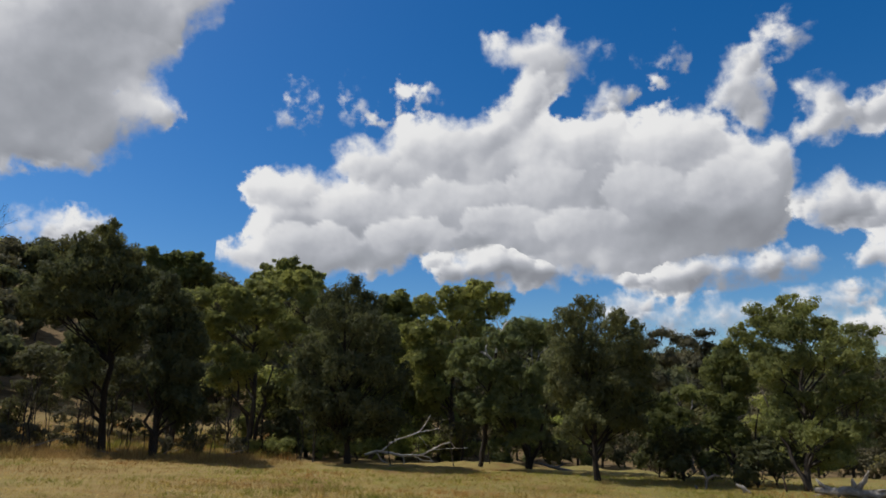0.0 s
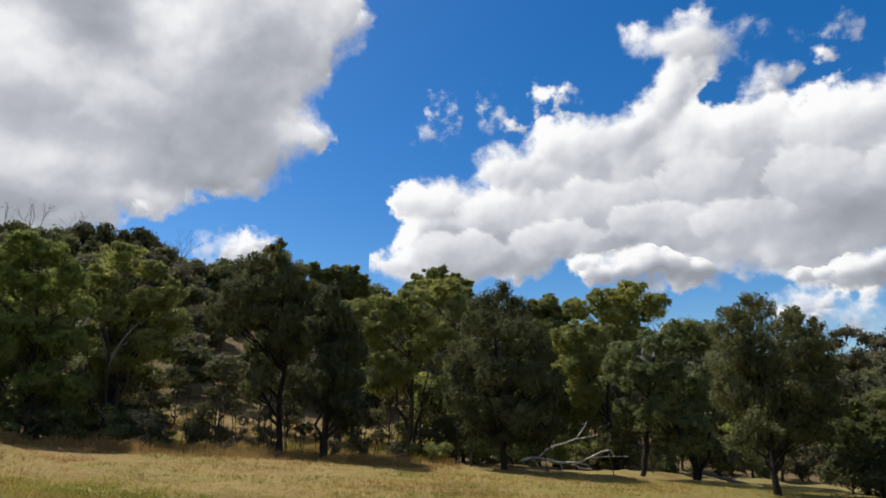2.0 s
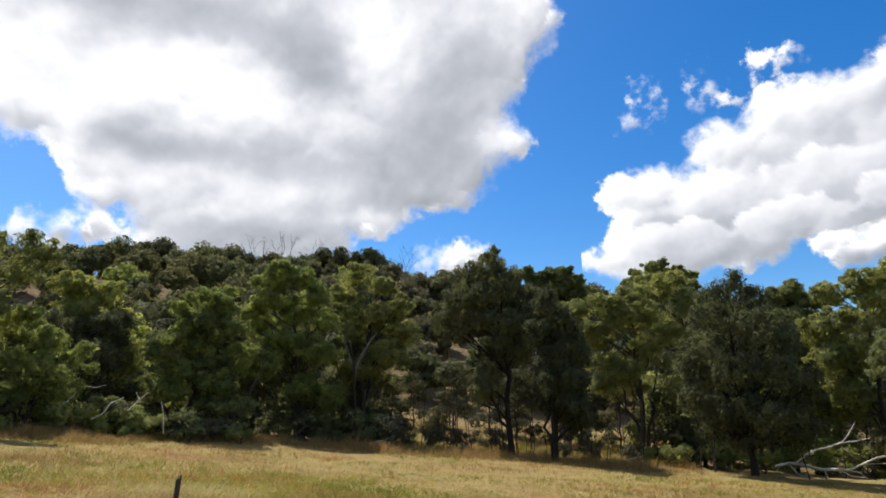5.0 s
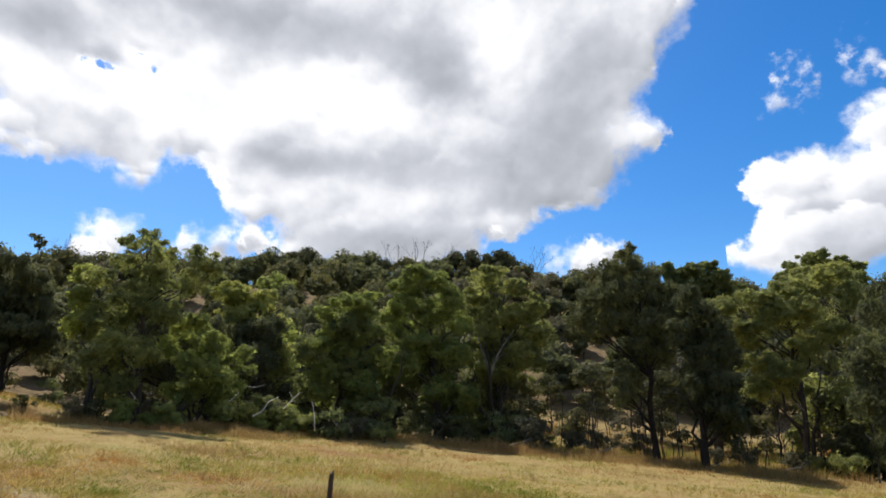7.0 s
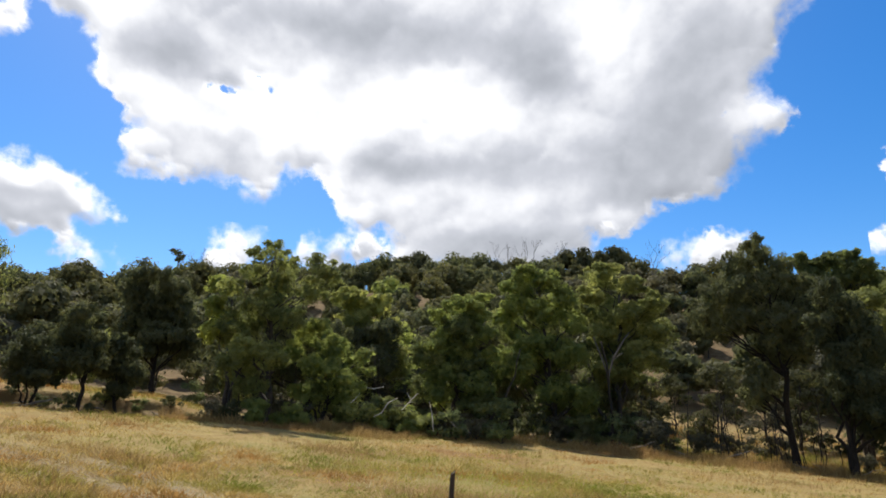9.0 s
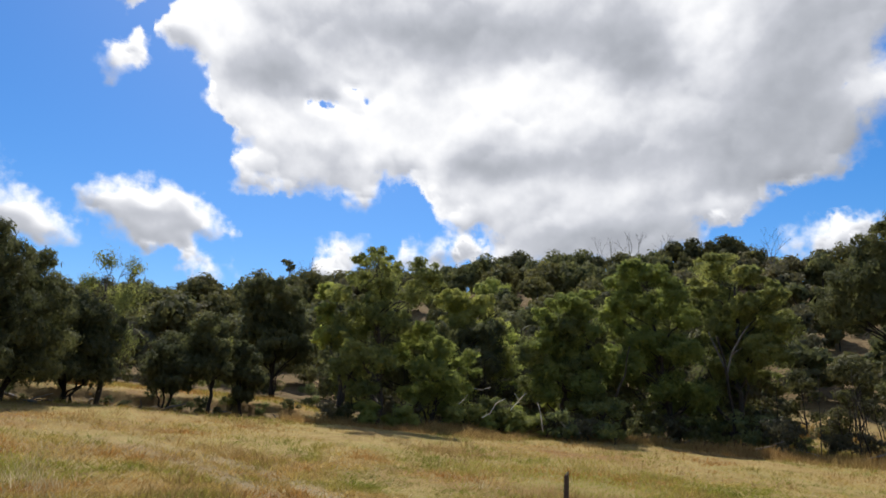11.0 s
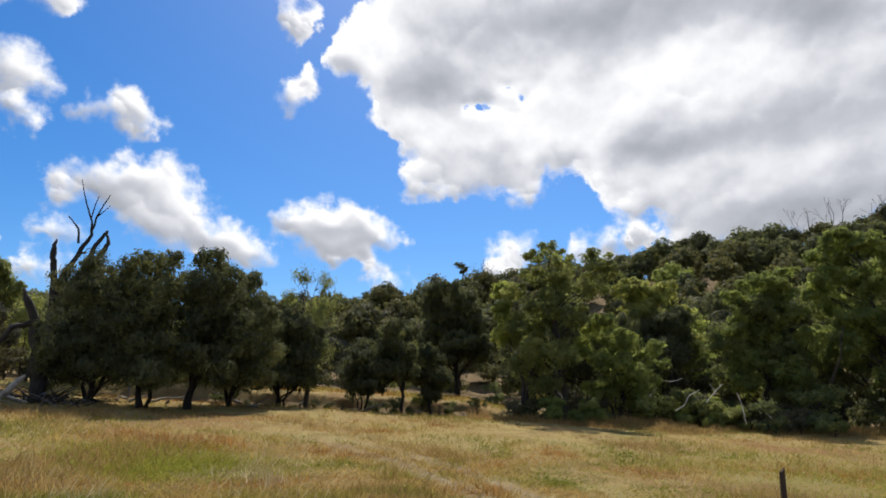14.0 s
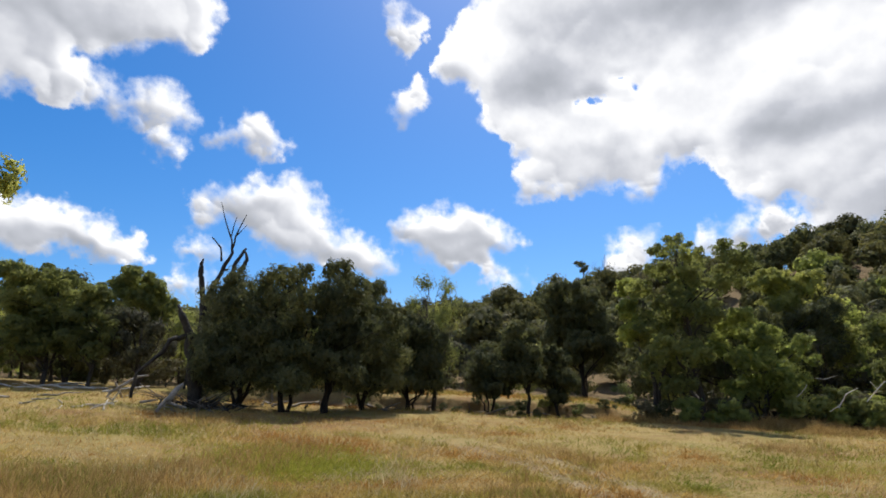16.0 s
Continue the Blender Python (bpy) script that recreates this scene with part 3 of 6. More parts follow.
cloud([(20.4, 13.0), (19.6, 14.4), (18.2, 15.3), (17.8, 17.1), (18.9, 19.1), (17.7, 20.4), (14.8, 21.0), (12.7, 21.7), (11.1, 20.6), (9.5, 20.9), (10.4, 23.0), (8.6, 23.9), (6.2, 23.7), (3.9, 25.7), (0.9, 26.2), (-2.4, 25.7), (-4.8, 26.8), (-6.7, 27.9), (-7.0, 29.6), (-4.3, 31.3), (-4.3, 32.6), (-6.1, 33.2), (-7.7, 32.7), (-11.7, 32.9), (-13.1, 31.7), (-15.4, 31.2), (-14.7, 29.7), (-12.1, 28.0), (-10.1, 26.0), (-12.2, 25.1), (-15.4, 25.5), (-17.5, 24.5), (-19.0, 25.3), (-22.4, 25.1), (-25.4, 23.9), (-27.7, 21.4), (-30.1, 20.7), (-30.9, 19.0), (-30.2, 16.9), (-29.2, 13.7), (-26.5, 12.0), (-19.7, 11.0), (-15.0, 10.6), (-10.1, 12.3), (-4.0, 13.6), (1.3, 13.6), (4.9, 12.1), (9.5, 11.5), (14.5, 11.1)],
      "great white cumulus cloud with a tower and grey base", 0.25, 0, 1, [(14.9, 18.8, 3.3, 1.7, -0.35), (7.7, 22.6, 3.8, 1.4, -0.40), (0.9, 25.2, 3.9, 1.2, -0.45), (-10.5, 31.6, 3.3, 1.6, -0.40), (-21.6, 24.2, 3.7, 1.2, -0.55), (-14.0, 24.4, 3.6, 1.1, -0.45), (-28.4, 19.9, 2.5, 1.1, -0.45), (-9.6, 21.6, 2.9, 2.0, -0.30), (17.5, 13.4, 2.9, 1.5, -0.55), (8.4, 19.1, 2.1, 1.4, -0.40), (-19.3, 21.1, 2.4, 2.8, -0.25), (-24.6, 21.8, 3.1, 1.8, -0.25), (-17.7, 14.5, 3.3, 0.9, -0.30), (8.6, 16.1, 5.2, 1.4, 0.40), (-0.4, 18.7, 4.3, 2.3, 0.30), (4.4, 14.7, 4.7, 1.4, 0.45), (-15.3, 18.2, 2.5, 2.9, 0.45), (-21.1, 14.9, 5.3, 2.1, 0.90), (-25.5, 17.7, 3.0, 1.8, 0.45), (-4.6, 16.1, 5.2, 1.4, 0.45), (11.6, 13.5, 4.6, 1.4, 0.30), (-12.1, 19.4, 2.0, 2.0, 0.30), (-6.2, 21.1, 1.2, 2.0, 0.45), (12.5, 16.7, 3.1, 0.9, 0.30), (-26.8, 14.5, 2.5, 1.8, 0.50), (-8.2, 26.6, 1.4, 1.9, 0.20)], [(8.1, 20.5, 0.8, 0.4)], [(-9.9, 31.0, 4.6, 2.4), (-8.5, 26.6, 2.7, 2.9), (0.7, 23.4, 4.8, 2.6), (7.4, 21.8, 3.5, 2.1), (11.9, 20.6, 2.2, 1.5), (14.9, 18.8, 4.0, 2.1), (-13.3, 22.5, 5.1, 2.8), (-27.7, 19.3, 3.5, 2.0), (-21.3, 21.7, 4.9, 3.3), (-9.5, 19.4, 3.7, 3.1), (-24.6, 17.6, 4.1, 2.7), (-18.0, 18.2, 4.3, 3.3), (7.6, 17.6, 5.0, 2.3), (-0.9, 18.2, 5.6, 2.9), (17.5, 13.2, 4.1, 1.8), (11.7, 14.6, 4.9, 2.1), (3.4, 15.2, 5.0, 2.0), (-6.2, 16.2, 4.9, 1.9), (-13.4, 15.9, 4.4, 2.0)])
cloud([(2.7, 13.1), (1.3, 14.1), (-1.1, 13.9), (-5.3, 14.6), (-7.6, 13.9), (-10.4, 13.5), (-11.6, 12.5), (-10.5, 10.8), (-7.2, 10.5), (-3.4, 10.7), (0.2, 11.5)],
      "low flat cloud bank with a grey underside", 0.22, 0, 2, [(-6.0, 11.7, 6.7, 0.9, 1.1), (-25.0, 10.0, 7.2, 0.9, 1.1), (-13.6, 12.4, 3.5, 0.9, 0.7)], [])
cloud([(-15.2, 10.9), (-16.0, 12.0), (-18.4, 11.2), (-19.8, 12.2), (-23.1, 12.5), (-25.2, 11.9), (-27.9, 12.5), (-30.7, 12.3), (-31.2, 11.3), (-30.0, 10.1), (-27.1, 9.8), (-24.5, 9.5), (-20.5, 9.2), (-17.3, 9.8)],
      "flat pale cloud bank under a greater cloud", 0.22, 0, 31, [(-6.0, 11.7, 6.7, 0.9, 1.1), (-25.0, 10.0, 7.2, 0.9, 1.1), (-13.6, 12.4, 3.5, 0.9, 0.7)], [])
cloud([(6.7, 27.1, 3.0, 1.8), (7.9, 27.8, 1.6, 0.9), (5.1, 26.9, 1.7, 1.1)],
      "thin torn wisp of white cloud", 0.2, 0.54, 3, [], [])
cloud([(2.0, 27.5, 1.2, 0.8)],
      "small torn scrap of thin cloud", 0.2, 0.52, 4, [], [])
cloud([(13.3, 26.9, 2.4, 1.2), (14.8, 25.8, 1.1, 1.2)],
      "faint ragged wisp of cloud in blue sky", 0.2, 0.67, 5, [], [])
cloud([(-20.9, 28.9, 1.3, 1.2), (-21.7, 29.6, 0.8, 0.7)],
      "faint upright scrap of thin cloud", 0.2, 0.62, 6, [], [])
cloud([(-16.6, 27.2, 1.6, 1.2), (-15.5, 26.2, 1.2, 1.0)],
      "small soft scrap of white cloud", 0.2, 0.2, 7, [], [])
cloud([(-15.4, 29.2, 1.0, 0.9)],
      "tiny thin scrap of cloud", 0.2, 0.57, 8, [], [])
cloud([(-24.7, 25.1), (-26.2, 26.9), (-27.4, 28.5), (-29.3, 28.1), (-30.1, 25.2), (-29.6, 23.1), (-28.7, 21.8), (-27.4, 23.0), (-26.1, 24.3)],
      "small upright white cumulus cloud", 0.2, 0, 9, [(-27.2, 24.0, 1.8, 1.3, 0.4)], [])
cloud([(-31.5, 29.0, 1.1, 1.7), (-30.2, 27.8, 0.9, 0.8)],
      "ragged thin cloud streamer", 0.2, 0.52, 10, [], [])
cloud([(-31.0, 20.5), (-32.0, 22.1), (-31.9, 24.8), (-33.4, 25.0), (-34.9, 24.0), (-35.1, 22.8), (-37.1, 23.7), (-40.3, 23.2), (-39.3, 18.1), (-36.9, 19.2), (-34.6, 20.4), (-32.6, 20.0)],
      "soft white cumulus cloud with pale grey folds", 0.22, 0.05, 11, [(-35.9, 21.2, 2.1, 1.2, 0.5)], [])
cloud([(-29.5, 16.3), (-31.4, 17.3), (-33.6, 17.6), (-35.1, 16.0), (-38.7, 14.6), (-37.9, 9.6), (-33.1, 10.4), (-35.3, 12.6), (-32.8, 13.6), (-29.8, 14.5)],
      "pale layered cumulus cloud low in the sky", 0.22, 0, 12, [(-33.7, 14.3, 2.9, 1.1, 0.6), (-35.2, 10.2, 2.1, 0.8, 0.5)], [])
cloud([(-16.7, 8.5, 2.8, 0.7), (-19.4, 7.6, 2.7, 0.5)],
      "thin white cloud streak above the horizon", 0.18, 0.05, 13, [], [])
cloud([(-24.3, 7.2, 4.2, 0.8), (-29.6, 7.6, 3.5, 0.5), (-32.7, 7.9, 2.9, 0.5)],
      "pale streaked cloud near the horizon", 0.18, 0.1, 14, [], [])
cloud([(-32.4, 5.9, 3.6, 0.6), (-33.6, 8.9, 2.5, 0.5), (-36.7, 6.3, 2.6, 1.0)],
      "low pale cloud bank over the far range", 0.18, 0.1, 15, [], [])
cloud([(20.5, 34.6), (21.8, 32.7), (23.7, 30.8), (24.7, 28.8), (26.3, 27.8), (25.9, 26.7), (24.6, 25.7), (24.1, 24.2), (26.2, 23.1), (28.0, 21.6), (29.6, 19.7), (30.8, 18.6), (34.4, 18.8), (36.3, 17.9), (39.0, 16.9), (41.1, 16.5), (41.6, 13.9), (59.7, 13.3), (60.9, 16.2), (63.9, 16.6), (65.0, 18.7), (66.0, 20.5), (67.8, 21.5), (70.0, 21.3), (70.3, 19.4), (71.9, 18.4), (73.6, 19.1), (74.8, 20.5), (73.0, 19.3), (74.8, 20.5), (80.1, 19.7), (83.5, 19.9), (84.0, 22.1), (83.3, 23.2), (84.1, 24.7), (86.0, 26.2), (87.5, 26.9), (87.8, 28.9), (89.1, 29.9), (90.8, 30.1), (91.6, 31.1), (90.7, 32.3), (89.8, 34.1), (88.0, 35.9), (86.1, 38.4), (79.8, 42.8), (61.6, 49.5), (31.0, 44.9)],
      "huge grey-bellied cumulus cloud with brilliant white edges", 0.27, 0, 16, [(80.1, 29.4, 6.0, 1.6, 0.36), (60.5, 33.9, 15.1, 2.2, 0.42), (46.6, 31.6, 3.1, 4.1, 0.60), (32.4, 29.6, 3.5, 2.7, 0.35), (33.4, 23.1, 6.8, 2.8, 0.55), (38.3, 20.0, 6.0, 1.9, 0.35), (60.8, 22.9, 5.4, 1.4, 0.45), (48.3, 22.6, 7.6, 1.5, 0.40), (49.9, 15.9, 7.9, 1.3, 0.70), (75.9, 22.7, 3.7, 1.2, 0.30), (28.7, 30.9, 2.9, 3.0, 0.25), (79.5, 25.4, 5.5, 1.9, -0.40), (70.5, 26.2, 6.7, 2.7, -0.45), (58.4, 28.0, 6.7, 2.4, -0.45), (50.0, 27.8, 3.9, 2.4, -0.35), (39.5, 32.6, 3.8, 4.0, -0.50), (60.5, 18.5, 5.3, 1.7, -0.12), (52.6, 20.1, 8.1, 0.9, -0.15), (26.9, 24.6, 2.3, 1.6, -0.70), (87.2, 28.1, 1.5, 2.3, -0.40), (38.8, 17.9, 2.5, 0.9, -0.50), (42.8, 25.7, 2.7, 1.5, -0.20), (65.8, 20.0, 1.5, 1.9, -0.30), (67.6, 33.6, 12.1, 2.7, 0.45), (81.9, 29.6, 3.1, 2.3, 0.50), (44.5, 30.0, 5.0, 2.0, 0.50), (87.1, 32.9, 2.8, 2.7, -0.50), (58.5, 22.2, 4.5, 1.2, 0.35), (33.2, 26.3, 6.4, 4.4, 0.35)], [(76.3, 28.0, 1.1, 0.55, 1.25), (73.9, 29.2, 1.3, 0.35, 0.65), (78.1, 27.6, 0.7, 0.4, 0.9), (72.4, 28.3, 0.5, 0.4, 0.8), (29.2, 25.6, 0.7, 0.4)])
cloud([(97.1, 34.6), (96.0, 36.5), (94.7, 35.6), (93.0, 35.3), (92.8, 33.8), (94.4, 32.4), (96.4, 33.1)],
      "small white cloud puff high in blue sky", 0.18, 0, 17, [], [])
cloud([(96.3, 27.8), (95.6, 29.1), (93.4, 30.4), (92.3, 28.9), (93.3, 27.5), (95.3, 26.3)],
      "small ragged cloud puff beside the huge cloud", 0.18, 0.1, 18, [], [])
cloud([(135.9, 22.1), (128.9, 24.5), (126.7, 25.1), (124.8, 24.7), (122.5, 25.6), (120.6, 24.5), (117.6, 24.1), (114.3, 24.5), (113.7, 25.3), (115.1, 26.7), (117.0, 27.7), (118.9, 27.5), (119.9, 26.5), (120.8, 27.4), (122.5, 28.0), (123.6, 28.8), (120.6, 29.4), (117.0, 30.6), (115.3, 30.4), (114.1, 31.8), (112.7, 33.2), (112.9, 34.5), (114.7, 36.4), (122.8, 37.7), (138.0, 32.1)],
      "broad white cumulus cloud with soft grey middle", 0.22, 0, 19, [(127.7, 30.7, 3.9, 1.6, 0.4), (119.9, 31.1, 3.6, 1.1, 0.3)], [])
cloud([(113.0, 23.9), (111.4, 25.1), (109.6, 26.0), (107.4, 25.8), (106.3, 24.7), (105.4, 24.0), (106.8, 23.2), (109.3, 23.1), (111.0, 23.4)],
      "small flattened white cloud puff", 0.18, 0, 20, [(109.1, 23.6, 2.5, 0.6, 0.4)], [])
cloud([(116.3, 23.5, 0.7, 0.7), (115.9, 22.5, 0.5, 0.4)],
      "tiny ragged scraps of white cloud", 0.18, 0.15, 21, [], [])
cloud([(114.2, 18.9), (112.5, 20.2), (109.2, 20.8), (108.4, 21.6), (107.1, 20.8), (105.1, 21.6), (103.3, 21.0), (102.9, 19.5), (101.3, 18.1), (100.2, 16.6), (98.1, 15.9), (96.1, 14.7), (95.3, 13.3), (97.6, 12.9), (100.7, 13.3), (103.8, 13.8), (106.3, 14.8), (108.9, 16.2), (111.3, 16.7), (113.7, 16.4), (113.2, 17.7)],
      "long slanting white cumulus cloud", 0.2, 0, 22, [(109.1, 18.9, 2.5, 1.2, 0.5), (102.9, 16.3, 3.6, 1.2, 0.3)], [])
cloud([(112.3, 14.7, 1.6, 0.8), (113.2, 11.4, 1.8, 0.8)],
      "small white cloud below a long slanting one", 0.18, 0.1, 23, [], [])
cloud([(133.0, 16.6), (127.8, 17.3), (125.5, 17.4), (124.2, 16.6), (122.2, 16.2), (120.3, 16.7), (119.4, 15.5), (117.8, 14.9), (116.7, 13.2), (118.5, 12.5), (121.5, 13.1), (124.2, 13.4), (127.2, 13.6), (132.5, 13.7)],
      "low white cumulus cloud behind the treetops", 0.2, 0, 24, [(122.4, 14.2, 2.7, 0.9, 0.3)], [])
cloud([(96.2, 17.5), (94.4, 18.9), (91.2, 19.4), (88.5, 18.6), (85.9, 18.3), (84.3, 17.0), (83.9, 15.6), (85.2, 14.8), (86.1, 14.5), (84.5, 12.7), (87.1, 12.3), (87.9, 13.7), (90.3, 13.4), (93.0, 14.1), (94.8, 15.4)],
      "compact white cumulus cloud above the trees", 0.18, 0, 25, [(90.3, 16.7, 3.2, 1.2, 0.5), (87.1, 15.3, 2.6, 1.0, 0.3)], [])
cloud([(73.5, 14.4, 1.8, 1.1), (74.5, 13.8, 1.4, 0.8)],
      "small white cloud cap behind the ridge", 0.18, 0, 26, [], [])
cloud([(65.5, 14.9, 2.2, 1.2), (62.5, 15.3, 2.0, 0.7), (67.0, 14.2, 1.8, 0.8)],
      "white cloud cap showing over the ridge trees", 0.18, 0, 27, [(65.2, 14.4, 1.7, 0.5, 0.3)], [])
cloud([(32.6, 14.0, 2.4, 0.9), (30.9, 14.2, 1.0, 0.8), (34.0, 14.0, 1.4, 0.6)],
      "bright white cloud cap peeping over the hill", 0.18, 0, 28, [], [])
cloud([(85.1, 12.3, 1.5, 0.7)],
      "low white cloud cap just above the ridge", 0.18, 0, 29, [], [])
cloud([(32.8, 14.3, 2.5, 0.9), (34.3, 14.4, 1.1, 0.6), (30.6, 14.3, 0.7, 0.7)],
      "bright cloud low behind the casuarina tree", 0.18, 0, 30, [], [])
# unseen glowing clouds behind the viewer and overhead, added to lighten the shadows
crnd = random.Random(8)
spots = [(152, 20), (172, 32), (190, 14), (205, 44), (222, 24), (243, 38), (262, 15), (275, 50), (292, 28), (305, 60), (312, 42), (160, 56), (200, 66), (145, 44)]
spots += [(178, 22), (190, 50), (228, 56), (250, 26), (255, 60), (285, 40), (292, 12), (330, 52), (340, 64), (355, 52), (15, 58), (215, 34), (170, 46), (240, 70), (120, 50)]
for k, (az, el) in enumerate(spots):
    lobes = [(az + crnd.uniform(-9, 9), el + crnd.uniform(-3, 3), crnd.uniform(6, 12), crnd.uniform(2.5, 4.5)) for _ in range(4)]
    cloud(lobes, "unseen glowing cumulus cloud added as fill light", 0.6, 0, 60 + k)


# ---- trees ----
LEAVES = {"dark": LEAF_DARK, "olive": LEAF_OLIVE, "green": LEAF_GREEN, "blue": LEAF_BLUE, "brown": LEAF_BROWN, "hill": LEAF_HILL, "dull": LEAF_DULL}


def unit(rng, n):
    v = rng.normal(size=(n, 3))
    return v / np.linalg.norm(v, axis=1, keepdims=True)


def crown_mesh(lobes, count, length, width, rng, droop=0.5, loose=0.2):
    """Leaves in sprays over each domed head (x, y, z, rx, ry, rz) of the crown; coarser leaves are added inside to
    block light.
    """
    lobes = np.array(lobes, float)
    area = lobes[:, 3] * lobes[:, 5]
    feather = loose > 0.28
    sc, sd, sr, sw, sl = [], [], [], [], []
    for i, (x, y, z, rx, ry, rz) in enumerate(lobes):
        k = int(9 + 9 * sqrt(rx * rz))
        d = unit(rng, k)
        d[:, 2] = np.where((d[:, 2] < -0.15) & (rng.random(k) < 0.55), -d[:, 2], d[:, 2])
        sd.append(d)
        sr.append(rng.uniform(0.5, 1.0, k) + 0.22 * (rng.random(k) < 0.22))
        sw.append(rng.uniform(0.4, 1.0, k) * area[i] / k)
        sl.append(np.full(k, i))
    sd, sr, sw, sl = np.concatenate(sd), np.concatenate(sr), np.concatenate(sw), np.concatenate(sl)
    idx = rng.choice(len(sd), count, p=sw / sw.sum())
    head = lobes[sl[idx]]
    # a spray is a shallow cap on the head, thicker in the middle
    off = rng.normal(size=(count, 3)) * (np.array([0.2, 0.2, 0.3]) if feather else np.array([0.27, 0.27, 0.25]))
    d = sd[idx] + off
    d /= np.linalg.norm(d, axis=1, keepdims=True)
    far = np.linalg.norm(off, axis=1)[:, None]
    rad = sr[idx][:, None] * (1.04 - 0.22 * far ** 2 - loose * 0.8 * rng.random((count, 1)) ** 1.5 + 0.5 * loose * rng.random((count, 1)) ** 5)
    c = head[:, :3] + d * rad * head[:, 3:] * np.array([1.0, 1.0, 1.12 if feather else 1.0])
    stray = rng.random((count, 1)) < 0.03
    c = c + stray * rng.normal(size=(count, 3)) * head[:, 3:4] * 0.16
    nrm = d / head[:, 3:] * head[:, 3:4] + (d - sd[idx]) * 0.8 + rng.normal(size=(count, 3)) * 0.26
    scale = np.ones((count, 1))
    # oversized leaves added inside the crown to block light and darken its gaps
    m = int(count * (0.02 if loose > 0.6 else 0.10 if feather else 0.08))
    li = rng.choice(len(lobes), m, p=area / area.sum())
    c[:m] = lobes[li, :3] + unit(rng, m) * (rng.random((m, 1)) ** 0.5) * 0.62 * lobes[li, 3:]
    nrm[:m] = unit(rng, m)
    scale[:m] = 2.3
    nrm /= np.linalg.norm(nrm, axis=1, keepdims=True)
    a = rng.normal(size=(count, 3))
    a[:, 2] -= droop * 2
    a -= nrm * (a * nrm).sum(1, keepdims=True)
    a /= np.linalg.norm(a, axis=1, keepdims=True) + 1e-9
    b = np.cross(nrm, a)
    ln = length * rng.uniform(0.65, 1.35, (count, 1)) * scale
    wd = width * rng.uniform(0.65, 1.35, (count, 1)) * scale
    leaf = np.stack([c - a * ln * 0.45 - b * wd / 2, c - a * ln * 0.35 + b * wd / 2, c + a * ln * 0.6], 1)
    return fast_mesh("crown", leaf, 3)


def trunk_mesh(lobes, girth, rng, lean=0.0, twigs=2, forks=0):
    wood = Wood()
    pr = random.Random(int(rng.integers(1 << 30)))
    top = max(l[2] for l in lobes)
    mean_x = sum(l[0] for l in lobes) / len(lobes)
    stem = bent((0, 0, -0.3), (mean_x * 0.6 + lean, 0, top * 0.9), 9, girth * 1.1, pr)
    wood.limb(stem, [girth * (1.35 if i == 0 else 1) * (1 - 0.085 * i) for i in range(10)], 9)
    # further stems rise from the same root
    for _ in range(forks):
        a = pr.choice((-1, 1)) * pr.uniform(0.12, 0.4)
        wood.limb(bent((pr.uniform(-0.2, 0.2), pr.uniform(-0.3, 0.3), -0.2), (a * top * 0.6, pr.uniform(-0.8, 0.8), top * pr.uniform(0.45, 0.7)), 7, girth * 1.6, pr),
                  [girth * 0.75 * (1 - 0.11 * i) for i in range(8)], 7)
    for x, y, z, rx, ry, rz in lobes:
        t = min(0.85, max(0.16, (z - 0.9 * rz - abs(x) * 0.5) / top / 0.9))
        k = t * 9
        s = stem[int(k)].lerp(stem[min(int(k) + 1, 9)], k % 1)
        g = girth * (1 - 0.8 * t) * 0.55
        tip = Vector((x, y, z + rz * 0.3))
        arm = bent(s, tip, 5, 0.12 * (tip - s).length, pr, 0.04 * (tip - s).length)
        wood.limb(arm, [g * (1 - 0.15 * i) for i in range(6)], 6)
        for _ in range(twigs):
            q = arm[pr.randint(2, 4)]
            e = Vector((x + pr.uniform(-0.8, 0.8) * rx, y + pr.uniform(-0.8, 0.8) * ry, z + pr.uniform(-0.2, 0.85) * rz))
            wood.limb(bent(q, e, 3, 0.12, pr), [g * 0.4, g * 0.3, g * 0.2, g * 0.08], 4)
    return wood.mesh("trunk")


def make_tree(name, lobes, leaf, bark, girth, count, length, width, seed, label, droop=0.5, group="", loose=0.2, twigs=2, forks=0, heads=None):
    rng = np.random.default_rng(seed)
    root = tagged(new(name), label, "tree", group)
    part("trunk", trunk_mesh(lobes, girth, rng, float(rng.uniform(-0.9, 0.9)), twigs, forks), bark, root)
    part("crown", crown_mesh(heads or lobes, count, length, width, rng, droop, loose), LEAVES["olive" if leaf == "wispy" else leaf], root)
    return root


LOOKS = {
    "dark": ("casuarina_tree", BARK_DARK, 0.21, 0.07, 0.9),
    "olive": ("gum_tree", BARK_GREY, 0.165, 0.09, 0.6),
    "green": ("gum_tree", BARK_GREY, 0.165, 0.09, 0.6),
    "dull": ("gum_tree", BARK_GREY, 0.165, 0.085, 0.6),
    "blue": ("wattle_tree", BARK_DARK, 0.17, 0.085, 0.5),
    "wispy": ("gum_tree", BARK_GREY, 0.26, 0.06, 0.9),
    "brown": ("gum_tree", BARK_GREY, 0.22, 0.10, 0.6),
}

